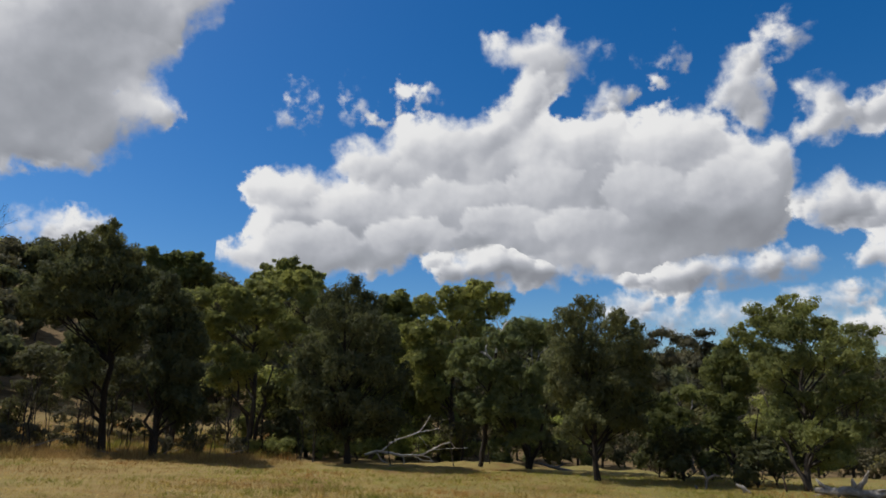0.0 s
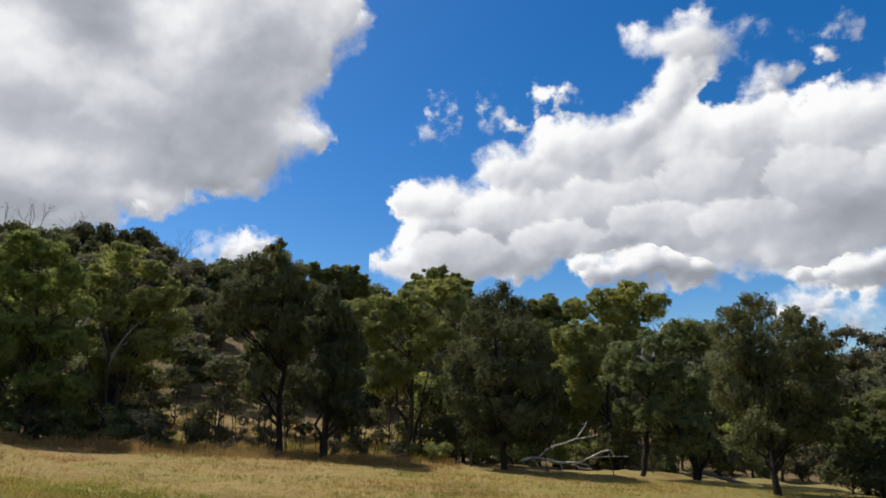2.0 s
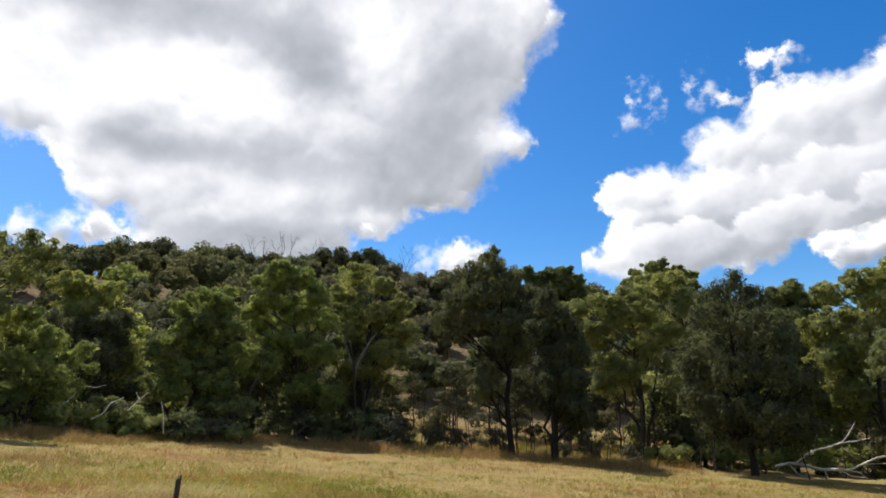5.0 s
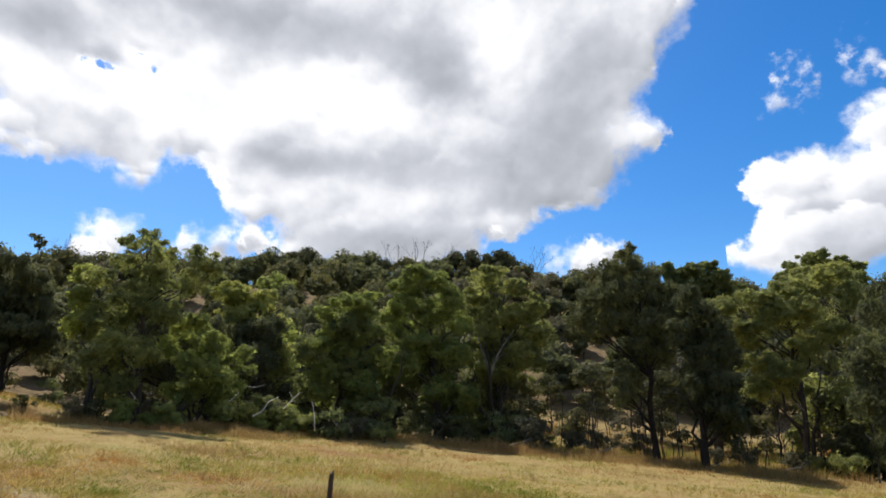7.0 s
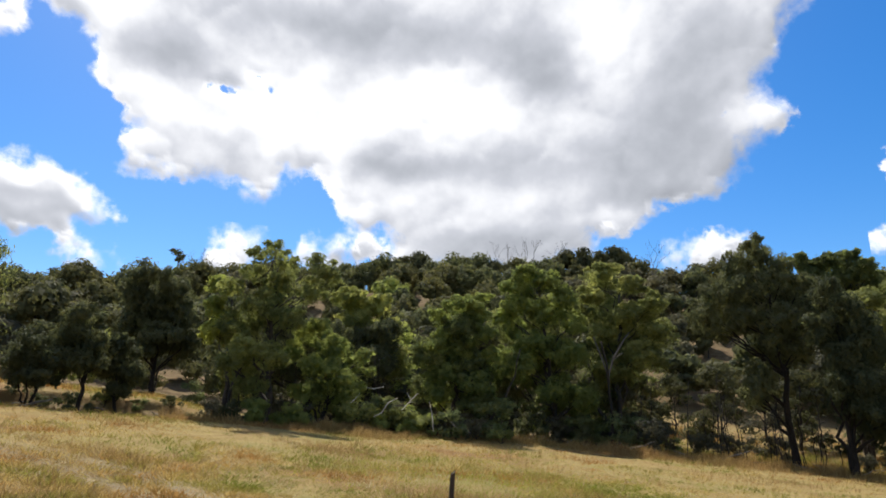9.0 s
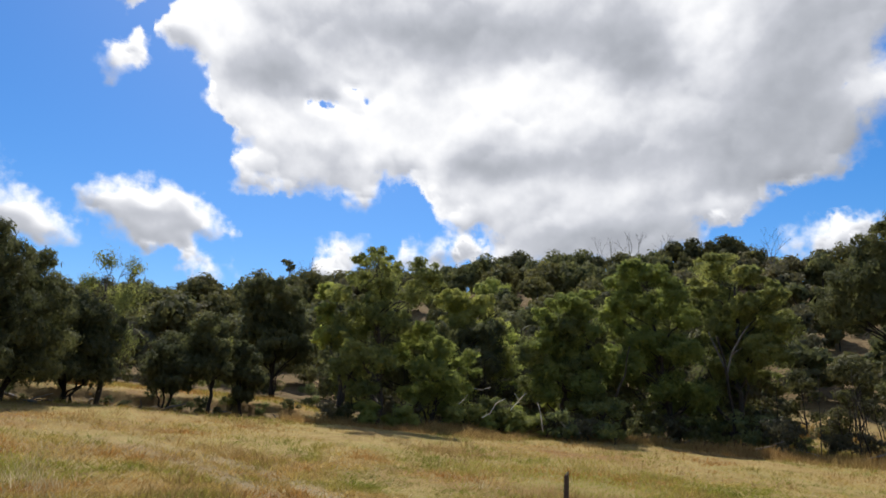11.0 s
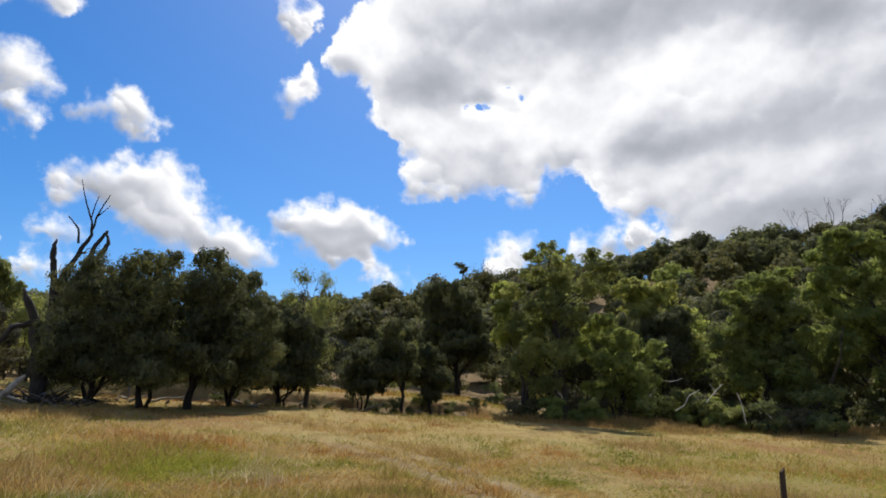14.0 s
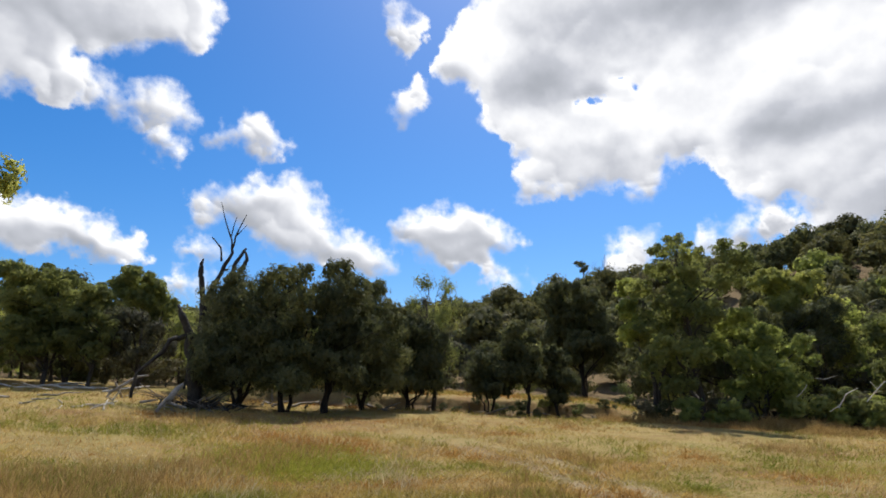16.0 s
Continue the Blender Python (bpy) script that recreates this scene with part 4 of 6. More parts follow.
def stand(kind, az, dist, i, label, lobes):
    """A tree at a bearing and distance; lobes: sideways offset, height, half width and half height in metres."""
    rng = np.random.default_rng(100 + i)
    name, bark, ln, wd, droop = LOOKS[kind]
    open_crown = kind in ("brown", "wispy")
    if 93 < az < 112:
        # crowns by the snag are widened to merge in the camera's view
        lobes = [(x * 1.05, z, rx * 1.14, rz) for x, z, rx, rz in lobes]
    left, right = min(x - rx for x, z, rx, rz in lobes), max(x + rx for x, z, rx, rz in lobes)
    mid, half = (left + right) / 2, (right - left) / 2
    level = EYE - at(az, dist)[2]
    # heads bulge towards the middle of the crown on its near and its far side
    full = []
    for x, z, rx, rz in lobes:
        bulge = sqrt(max(0.0, 1 - ((x - mid) / half) ** 2)) * min(half, 4.6) * 0.75
        y = -bulge * float(rng.uniform(0.25, 0.9))
        near = (dist + y) / dist
        full.append((x * near, y, level + (z - level) * near, rx * near * 0.95, rx * 0.95, rz * near * 0.95))
    outer = sum(l[3] * l[5] for l in full)
    if not open_crown:
        for x, z, rx, rz in (lobes if kind == "dark" or az < -20 else lobes[::2]):
            bulge = sqrt(max(0.0, 1 - ((x - mid) / half) ** 2)) * min(half, 4.6) * 0.75
            full.append((mid + (x - mid) * 0.82, bulge * float(rng.uniform(0.2, 0.8)), z - 0.35 * rz, rx * 1.15, rx * 1.15, rz * 1.1))
    # small heads crowd over each large one, with shaded creases between them
    heads = []
    for x, y, z, rx, ry, rz in full:
        heads.append((x, y, z, rx * 0.8, ry * 0.8, rz * 0.8))
        if open_crown:
            continue
        for _ in range(int(5 + 2.2 * rx * rz)):
            d = unit(rng, 1)[0]
            d = np.array((d[0], -abs(d[1]) if y < 0 else d[1], d[2] if d[2] > -0.4 else -d[2]))
            d = d / np.linalg.norm(d) * rng.uniform(0.6, 0.8)
            k = float(rng.uniform(0.26, 0.46)) * min(rx, 1.6)
            heads.append((x + d[0] * rx, y + d[1] * ry, z + d[2] * rz, k, k, k * (0.95 if kind == "dark" else 0.75)))
    high = max(l[2] + l[5] for l in full)
    wide = (1.2 if kind == "dark" or az < -20 else 0.8) * outer
    tree = make_tree(name, full, kind, bark, 0.05 + 0.013 * high, int(4200 if kind == "wispy" else 5000 if kind == "brown" else min(60000, 9500 + 2300 * wide)), ln * dist / 45, wd * dist / 45, 300 + i, label, droop,
                     "trees along the paddock", {"dark": 0.32, "wispy": 0.9, "brown": 0.62}.get(kind, 0.24), 9 if kind == "wispy" else 6 if kind == "brown" else 3, 2 if az > 95 and kind == "dark" else i % 3, heads)
    tree.matrix_basis = pose(*at(az, dist), 0, 0, az)


stand("dark", 27.2, 53.7, 0, "tall dark casuarina tree with a pointed crown and bare lower stem",
      [(-1.2, 16.4, 1.3, 0.9), (-2.7, 15.3, 1.0, 1.0), (-0.9, 14.8, 2.0, 1.2), (-3.0, 13.8, 1.6, 1.4), (0.5, 13.8, 1.6, 1.7), (-1.2, 12.8, 2.5, 1.6), (-4.3, 12.4, 1.7, 1.5), (-5.5, 11.0, 1.8, 1.5), (1.6, 12.6, 1.6, 1.7), (-2.3, 10.8, 2.4, 1.4), (0.1, 10.5, 2.1, 1.5), (2.0, 10.7, 1.6, 1.6), (-4.3, 10.0, 1.6, 1.0), (-0.6, 8.7, 1.7, 1.3), (0.8, 8.2, 1.5, 1.5), (-1.8, 6.5, 1.4, 1.5), (-2.3, 5.1, 1.4, 1.4)])
stand("dark", 23.6, 48.2, 1, "narrow dark casuarina tree growing beside a taller one",
      [(-0.3, 11.2, 1.3, 1.3), (0.8, 9.6, 1.6, 1.6), (-0.7, 8.8, 1.4, 1.6), (1.6, 7.9, 1.4, 1.8), (0.3, 6.9, 1.7, 1.7), (1.6, 5.5, 1.4, 1.7), (-0.3, 5.1, 1.2, 1.6), (1.1, 3.8, 1.6, 1.6), (2.2, 3.1, 1.2, 1.4)])
stand("olive", 16.4, 59.0, 2, "spreading olive gum tree with sunlit crown and open limbs",
      [(3.2, 15.2, 2.2, 1.3), (0.2, 14.3, 1.9, 1.4), (-2.2, 13.8, 2.1, 1.3), (-4.6, 13.1, 1.9, 1.2), (-6.4, 13.3, 1.5, 1.0), (4.6, 13.1, 1.8, 1.7), (1.1, 12.4, 2.3, 1.6), (-1.4, 12.0, 2.1, 1.6), (-3.5, 11.1, 1.8, 1.4), (3.0, 10.5, 2.0, 1.7), (0.9, 9.7, 1.7, 1.4), (-2.4, 8.2, 2.0, 1.5), (-0.7, 7.3, 2.0, 1.7), (-2.9, 6.3, 1.7, 1.6)])
stand("dark", 8.3, 48.6, 3, "broad dark casuarina tree with crown sweeping low over the grass",
      [(-0.0, 12.9, 1.4, 0.7), (-0.6, 11.7, 2.1, 1.3), (1.3, 11.1, 1.6, 1.5), (-1.7, 10.2, 1.8, 1.5), (0.7, 9.3, 2.4, 1.8), (2.9, 8.4, 1.5, 2.2), (-2.0, 8.0, 2.0, 1.7), (-0.3, 6.6, 2.5, 1.8), (2.2, 5.9, 2.3, 2.1), (-3.5, 6.8, 1.4, 1.4), (-2.9, 5.1, 1.8, 1.5), (3.9, 5.5, 1.1, 2.2), (-0.8, 4.1, 2.2, 1.7), (1.8, 3.3, 2.2, 1.7), (-2.1, 3.4, 1.7, 1.4), (3.5, 2.7, 1.3, 1.5), (-3.6, 4.8, 1.1, 1.2), (0.6, 2.1, 1.9, 0.8)])
stand("olive", -0.6, 62.3, 4, "olive gum tree with a rounded crown behind a fallen branch",
      [(2.6, 16.0, 2.6, 1.3), (0.2, 15.4, 2.1, 1.5), (4.8, 14.8, 1.8, 1.5), (-2.0, 14.5, 2.3, 1.5), (1.4, 13.9, 2.6, 1.7), (-1.4, 12.2, 2.6, 2.0), (-3.4, 11.5, 2.2, 2.0), (2.5, 12.0, 2.0, 1.4), (-2.9, 9.1, 2.5, 2.2), (-0.2, 9.3, 2.2, 2.0), (-2.1, 6.2, 2.4, 2.2)])
stand("blue", -7.0, 50.1, 5, "grey-green wattle tree with dull olive top beside the fallen log",
      [(0.3, 10.5, 1.6, 1.2), (-0.9, 9.2, 1.6, 1.5), (1.6, 9.9, 1.5, 1.3), (-2.2, 9.5, 1.4, 1.2), (-4.1, 8.7, 1.7, 1.3), (-5.0, 7.3, 1.4, 1.6), (-2.9, 7.0, 1.9, 1.8), (-1.0, 6.4, 1.9, 1.8), (-2.1, 4.3, 2.0, 1.7), (-3.8, 4.6, 1.6, 1.6), (0.2, 3.8, 1.8, 1.8), (-0.0, 2.1, 1.9, 0.9), (1.2, 6.1, 1.5, 2.2)])
stand("dark", -12.7, 41.4, 6, "wide dark casuarina tree on a single short trunk",
      [(-0.1, 10.3, 1.3, 0.7), (-1.3, 9.8, 1.0, 0.7), (1.5, 9.0, 1.6, 1.1), (-1.0, 8.8, 1.9, 1.4), (2.9, 8.8, 0.8, 0.8), (-1.4, 7.1, 1.9, 1.4), (0.8, 7.1, 2.1, 1.6), (2.6, 7.6, 1.4, 1.4), (3.5, 6.6, 1.0, 1.5), (-0.9, 5.1, 2.0, 1.4), (1.4, 5.1, 2.0, 1.5), (3.0, 4.9, 1.2, 1.4), (-0.4, 3.5, 1.9, 1.1), (1.6, 3.4, 1.7, 1.1), (-2.1, 5.3, 1.1, 1.6), (-1.5, 2.6, 1.1, 0.8)])
stand("dull", -28.0, 40.3, 7, "large rounded green gum tree with billowing heads by the logs",
      [(0.6, 9.5, 1.4, 1.1), (-1.1, 9.0, 1.4, 1.1), (-2.3, 8.1, 1.2, 1.0), (1.9, 8.3, 1.2, 0.9), (0.3, 8.2, 1.2, 0.8), (3.3, 7.7, 1.3, 0.9), (3.6, 6.6, 1.0, 1.1), (2.0, 6.8, 1.4, 1.0), (0.6, 6.7, 1.4, 1.0), (-1.0, 6.0, 1.1, 1.3), (-0.4, 4.9, 1.1, 1.1), (2.5, 5.1, 1.5, 1.1), (3.6, 4.7, 1.1, 1.2), (1.1, 4.4, 1.2, 1.2), (-1.1, 3.6, 1.1, 1.3), (0.4, 2.7, 1.4, 1.0), (2.2, 2.9, 1.5, 1.1), (-1.3, 6.8, 1.3, 1.3), (1.5, 1.7, 1.2, 0.8)])
stand("olive", 40.4, 57.3, 8, "olive gum tree with domed crown and pale limbs",
      [(-0.5, 14.7, 2.3, 1.1), (2.0, 13.4, 1.8, 1.3), (3.6, 11.8, 1.3, 1.6), (-1.9, 12.8, 1.6, 1.5), (1.1, 10.9, 2.1, 1.6), (3.7, 9.3, 1.3, 1.6), (-0.8, 9.2, 1.6, 1.7), (2.3, 7.4, 2.1, 1.8), (-0.3, 6.1, 1.8, 1.7)])
stand("green", 45.1, 52.9, 9, "tall green gum tree in the thick of the wood edge",
      [(-2.3, 13.5, 1.8, 1.0), (-0.5, 12.7, 1.6, 1.2), (-3.5, 12.4, 1.4, 1.1), (-3.0, 10.7, 2.0, 1.3), (0.5, 11.3, 1.6, 1.5), (-1.1, 10.0, 1.8, 1.5), (-4.0, 9.7, 1.3, 1.5), (1.5, 9.1, 1.4, 1.5), (-1.8, 7.7, 2.0, 1.7), (0.8, 6.6, 2.0, 1.9), (-2.9, 5.7, 1.7, 1.7), (-0.2, 3.9, 2.0, 1.9), (1.8, 3.2, 1.7, 1.5)])
stand("green", 50.4, 48.8, 10, "green gum tree with foliage down to the grass",
      [(-2.5, 9.7, 1.7, 0.9), (-0.9, 10.4, 1.1, 0.7), (-4.5, 8.9, 1.1, 0.8), (-1.7, 8.6, 1.7, 1.1), (-3.4, 7.7, 1.7, 1.2), (-4.9, 6.5, 1.5, 1.3), (-2.5, 5.9, 1.8, 1.5), (-0.9, 7.4, 1.3, 1.0), (0.0, 5.6, 1.4, 1.5), (-4.0, 4.3, 1.7, 1.4), (-1.5, 3.6, 1.7, 1.5), (-4.5, 3.0, 1.5, 1.3)])
stand("dull", 59.4, 44.2, 11, "low tangled grey-green wattle at the wood's edge",
      [(-0.7, 1.7, 1.1, 0.7), (0.2, 1.2, 0.9, 0.7), (1.0, 1.0, 1.0, 0.7), (-1.5, 0.9, 0.9, 0.7), (2.0, 0.6, 1.0, 0.5), (-0.2, 0.5, 1.4, 0.6)])
stand("dull", 70.0, 43.2, 12, "tall dull green gum tree standing forward into the paddock",
      [(-0.4, 12.1, 1.0, 0.5), (-1.2, 11.3, 1.2, 0.8), (0.4, 11.0, 1.1, 1.0), (-1.5, 10.0, 1.2, 1.0), (0.3, 9.4, 1.6, 1.3), (2.8, 10.7, 1.5, 1.2), (3.7, 10.0, 1.0, 0.8), (2.2, 9.1, 1.4, 1.3), (-0.9, 7.9, 1.6, 1.6), (-2.9, 9.0, 1.3, 0.8), (-2.4, 6.5, 1.4, 1.4), (1.0, 7.1, 1.4, 1.4), (-1.7, 4.9, 1.5, 1.4), (0.0, 4.5, 1.6, 1.5), (-2.7, 4.0, 1.2, 1.1), (-1.2, 2.7, 1.3, 1.0)])
stand("green", 73.4, 43.9, 13, "narrow bright gum tree at the foot of a taller one",
      [(-0.6, 9.1, 1.1, 0.7), (-1.2, 7.4, 1.1, 1.0), (-0.4, 6.4, 1.0, 1.0), (-1.3, 5.8, 0.9, 1.0)])
stand("green", 65.6, 45.2, 14, "bushy bright green gum tree with foliage near the ground",
      [(-1.0, 6.3, 1.7, 1.0), (-2.0, 4.7, 1.3, 1.1), (0.7, 5.2, 1.4, 1.2), (-0.3, 3.7, 2.0, 1.3), (2.7, 4.5, 0.9, 1.0), (3.2, 3.6, 0.7, 0.6), (1.3, 2.5, 1.8, 1.3), (-1.1, 2.0, 1.6, 1.2)])
stand("olive", 62.0, 56.7, 15, "rounded olive gum tree behind leafy bushes",
      [(-1.4, 10.6, 2.1, 1.3), (0.9, 9.8, 1.9, 1.5), (-0.4, 8.1, 2.4, 1.8), (2.2, 7.8, 1.4, 1.6), (-1.9, 8.1, 1.6, 1.7), (0.7, 5.9, 2.2, 1.8), (2.7, 5.3, 1.5, 1.7), (-1.2, 4.2, 2.0, 1.8)])
# dark tree added to stand for the shade between the gum heads
stand("dark", 66.8, 53.5, 16, "dark casuarina tree added to darken gaps behind gum trees",
      [(-2.7, 9.5, 1.8, 1.6), (-3.3, 7.6, 3.2, 2.6), (0.6, 6.1, 3.4, 2.5), (-3.4, 3.5, 2.9, 1.9), (1.4, 2.4, 3.5, 1.8), (4.8, 4.2, 2.9, 2.3), (6.0, 6.4, 2.3, 2.1), (-6.0, 3.8, 2.1, 2.3)])
stand("dull", 46.7, 60.7, 17, "broad dull green gum tree deep in the wood",
      [(1.4, 11.4, 3.3, 2.2), (5.5, 11.1, 3.7, 3.1), (-2.4, 9.9, 3.1, 2.9), (1.5, 7.3, 4.1, 2.9), (8.3, 7.1, 4.0, 3.0), (-3.6, 5.3, 3.9, 2.8), (4.1, 3.7, 4.5, 1.7), (10.8, 8.7, 2.5, 2.6)])
stand("dull", 54.5, 50.1, 18, "low dull green gum tree shaded by taller ones",
      [(0.6, 7.6, 2.0, 1.9), (-1.8, 5.5, 1.9, 1.8), (1.3, 4.6, 2.7, 2.2), (-1.7, 3.0, 2.1, 1.4), (2.7, 1.9, 2.7, 1.1)])
stand("dark", 79.0, 62.3, 19, "round-crowned dark casuarina tree beyond the gully",
      [(-1.0, 10.2, 2.8, 1.1), (-2.3, 8.7, 1.8, 1.5), (0.8, 9.0, 1.9, 1.6), (-0.8, 7.4, 3.2, 1.8), (2.1, 7.0, 1.3, 1.9), (-2.5, 5.7, 1.8, 1.6), (0.3, 5.0, 2.8, 1.6), (2.4, 4.5, 1.3, 1.6), (-1.3, 3.8, 1.8, 0.9)])
stand("dark", 87.2, 41.8, 20, "small round dark casuarina tree beside the gully",
      [(-0.2, 3.6, 1.1, 0.7), (-0.7, 2.7, 1.1, 0.8), (0.7, 2.7, 1.3, 0.9), (0.0, 1.8, 1.2, 0.5)])
stand("dark", 84.1, 42.3, 21, "small dark casuarina tree with forked stem beside the gully",
      [(-0.4, 5.6, 1.2, 0.9), (-0.8, 4.5, 1.4, 1.0), (0.5, 4.0, 1.1, 0.9), (-0.5, 3.1, 1.4, 0.8), (0.7, 3.0, 0.9, 0.7)])
stand("dark", 81.4, 44.3, 22, "young dark casuarina tree with foliage to the ground",
      [(-0.3, 4.0, 1.1, 1.1), (-0.8, 2.7, 1.1, 0.7), (0.6, 2.4, 1.0, 0.7), (-0.1, 1.5, 0.9, 0.5)])
stand("dark", 94.3, 41.1, 23, "low dark casuarina tree with drooping branches",
      [(0.0, 4.8, 1.8, 1.3), (1.3, 4.2, 1.3, 1.2), (-0.9, 3.7, 1.6, 1.3), (0.7, 3.0, 1.8, 1.3), (-0.5, 2.1, 1.8, 1.0), (1.4, 1.7, 1.2, 0.8)])
stand("wispy", 92.1, 42.2, 24, "thin feathery gum tree with bare upper twigs",
      [(-0.6, 8.5, 1.1, 1.1), (0.9, 8.2, 1.0, 1.3), (-1.3, 7.2, 1.2, 1.1), (0.3, 6.3, 1.5, 1.5), (1.3, 6.6, 1.1, 1.5), (-1.0, 5.1, 1.4, 1.4), (0.8, 4.0, 1.7, 1.5), (-0.7, 2.9, 1.5, 1.3)])
stand("dark", 101.5, 34.2, 25, "tall dark casuarina tree in a dense clump",
      [(0.3, 7.3, 1.1, 0.7), (1.2, 6.7, 0.8, 0.8), (0.6, 5.7, 1.7, 1.1), (-0.4, 5.8, 0.9, 1.0), (1.0, 3.9, 1.8, 1.4), (-0.1, 3.8, 1.2, 1.3), (0.4, 2.1, 1.8, 1.2)])
stand("dark", 105.0, 33.2, 26, "dark casuarina tree leaning within a dense clump",
      [(-0.3, 6.7, 0.9, 0.7), (0.7, 6.9, 0.7, 0.7), (-0.5, 5.4, 0.9, 1.0), (0.6, 5.3, 0.9, 1.3), (0.1, 3.9, 1.3, 1.4), (0.4, 2.5, 1.6, 1.1), (-0.1, 1.4, 1.5, 0.7)])
stand("dark", 98.4, 36.8, 27, "dark casuarina tree at the end of a dense clump",
      [(0.5, 6.6, 1.0, 0.8), (-0.0, 5.9, 1.2, 1.2), (0.9, 4.7, 1.5, 1.5), (0.2, 2.8, 2.0, 1.5), (1.5, 2.5, 1.5, 1.3), (0.6, 1.3, 1.8, 0.7)])
stand("dark", 108.7, 35.1, 28, "dark casuarina tree crowding round the dead snag",
      [(-1.4, 5.4, 0.9, 1.1), (0.2, 6.3, 1.5, 0.8), (1.1, 5.7, 0.9, 0.9), (-0.3, 4.8, 1.8, 1.1), (-1.2, 3.4, 1.2, 1.1), (-0.7, 2.5, 2.0, 1.2), (0.9, 3.6, 1.8, 1.4), (0.4, 1.7, 1.8, 1.1), (-1.2, 1.6, 1.2, 1.0)])
stand("dull", 121.4, 48.4, 29, "green gum tree with layered crown beyond the paddock",
      [(-1.5, 6.5, 1.6, 1.2), (0.3, 5.1, 1.6, 1.6), (-2.5, 5.0, 1.5, 1.4), (-0.7, 2.8, 2.2, 1.8)])
stand("dull", 122.9, 46.0, 30, "tall green gum tree far across the paddock",
      [(-2.1, 6.5, 1.5, 1.0), (-0.4, 6.1, 1.4, 1.1), (-1.6, 4.9, 1.5, 1.1), (0.0, 4.1, 1.3, 1.3), (-1.6, 3.0, 1.4, 1.2), (-0.4, 2.1, 1.4, 0.9)])
stand("dull", 116.4, 47.8, 31, "olive gum tree with flat crown behind the snag",
      [(-0.9, 7.1, 1.8, 0.9), (-2.0, 6.2, 1.3, 1.0), (0.6, 6.3, 1.2, 1.0), (-0.3, 5.5, 1.7, 1.1), (1.4, 5.2, 0.9, 1.4)])
stand("brown", 116.2, 45.5, 32, "dull brownish gum tree with sparse dry leaves",
      [(-0.9, 4.1, 1.6, 1.2), (0.5, 3.6, 1.2, 1.3), (-1.4, 2.8, 1.2, 1.2), (-0.2, 2.1, 1.5, 0.9), (1.5, 2.5, 0.8, 1.1)])
stand("dull", 120.0, 44.9, 33, "round-headed green gum tree beyond dry grass",
      [(-0.4, 5.6, 1.5, 0.8), (-0.6, 4.3, 1.6, 1.0), (-1.1, 2.9, 1.2, 1.0), (0.2, 2.0, 1.0, 0.9), (0.8, 3.3, 1.0, 1.2)])
stand("dull", -23.3, 43.3, 34, "smaller green gum tree leaning beside a large one",
      [(0.2, 7.4, 1.2, 1.0), (-0.8, 6.4, 0.9, 1.2), (-0.7, 4.9, 1.1, 1.1), (0.8, 5.9, 1.2, 1.2), (-0.5, 3.5, 1.2, 1.0), (0.4, 2.3, 1.1, 1.0), (0.1, 4.6, 1.2, 1.1), (-1.6, 2.6, 0.9, 0.7)])
stand("dull", -18.6, 47.3, 35, "low dull green gum tree in front of bare grey ones",
      [(-0.5, 4.7, 1.3, 0.9), (1.3, 5.2, 1.2, 0.9), (0.2, 3.6, 1.7, 1.2), (1.7, 2.8, 1.2, 0.9), (-1.0, 2.8, 1.1, 1.0), (0.5, 2.2, 1.4, 0.9)])
stand("dull", 4.0, 66.3, 36, "dull green gum tree closing the gap behind a casuarina",
      [(-0.4, 15.6, 2.4, 1.4), (1.9, 14.4, 2.0, 1.4), (-2.0, 14.2, 2.0, 1.5), (-0.4, 12.7, 2.7, 2.0), (1.7, 10.9, 2.4, 2.0), (-0.9, 9.5, 2.6, 2.2), (0.8, 6.7, 2.6, 2.3)])
stand("brown", -18.3, 60.3, 37, "thin greyish gum tree with half-bare crown",
      [(0.4, 11.7, 1.7, 0.7), (2.0, 11.0, 1.4, 0.8), (-0.6, 10.7, 1.3, 0.9), (0.9, 9.3, 1.7, 1.2), (-0.2, 7.4, 1.7, 1.3)])
stand("brown", -21.1, 58.3, 38, "sparse grey-brown gum tree among bare ones",
      [(0.9, 11.3, 1.3, 0.6), (-0.1, 10.4, 1.2, 0.9), (1.3, 9.9, 1.0, 1.0), (0.4, 8.3, 1.4, 1.2), (-0.2, 6.5, 1.5, 1.2)])
stand("olive", 10.9, 64.3, 39, "dull green gum tree with sprigged top above an olive one",
      [(-4.2, 18.3, 1.1, 1.0), (-3.0, 18.6, 0.9, 0.8), (-1.8, 17.8, 1.1, 0.9), (-5.6, 17.7, 1.0, 0.9), (-6.4, 17.0, 0.8, 0.8), (-0.6, 17.1, 1.0, 0.9), (-4.4, 16.7, 1.5, 1.4), (-2.6, 16.6, 1.5, 1.4), (-0.6, 15.8, 1.5, 1.4), (0.6, 14.4, 1.6, 1.6)])
stand("dull", 22.5, 66.3, 40, "dark green gum tree on the slope behind casuarinas",
      [(-3.2, 18.0, 1.2, 1.1), (-2.0, 17.6, 1.1, 1.0), (-0.6, 17.7, 1.3, 1.1), (0.8, 18.1, 1.1, 1.0), (2.0, 17.0, 1.1, 1.0), (-2.4, 16.2, 1.6, 1.5), (-0.6, 16.0, 1.5, 1.5), (1.0, 16.2, 1.5, 1.4), (2.6, 15.6, 1.4, 1.2)])


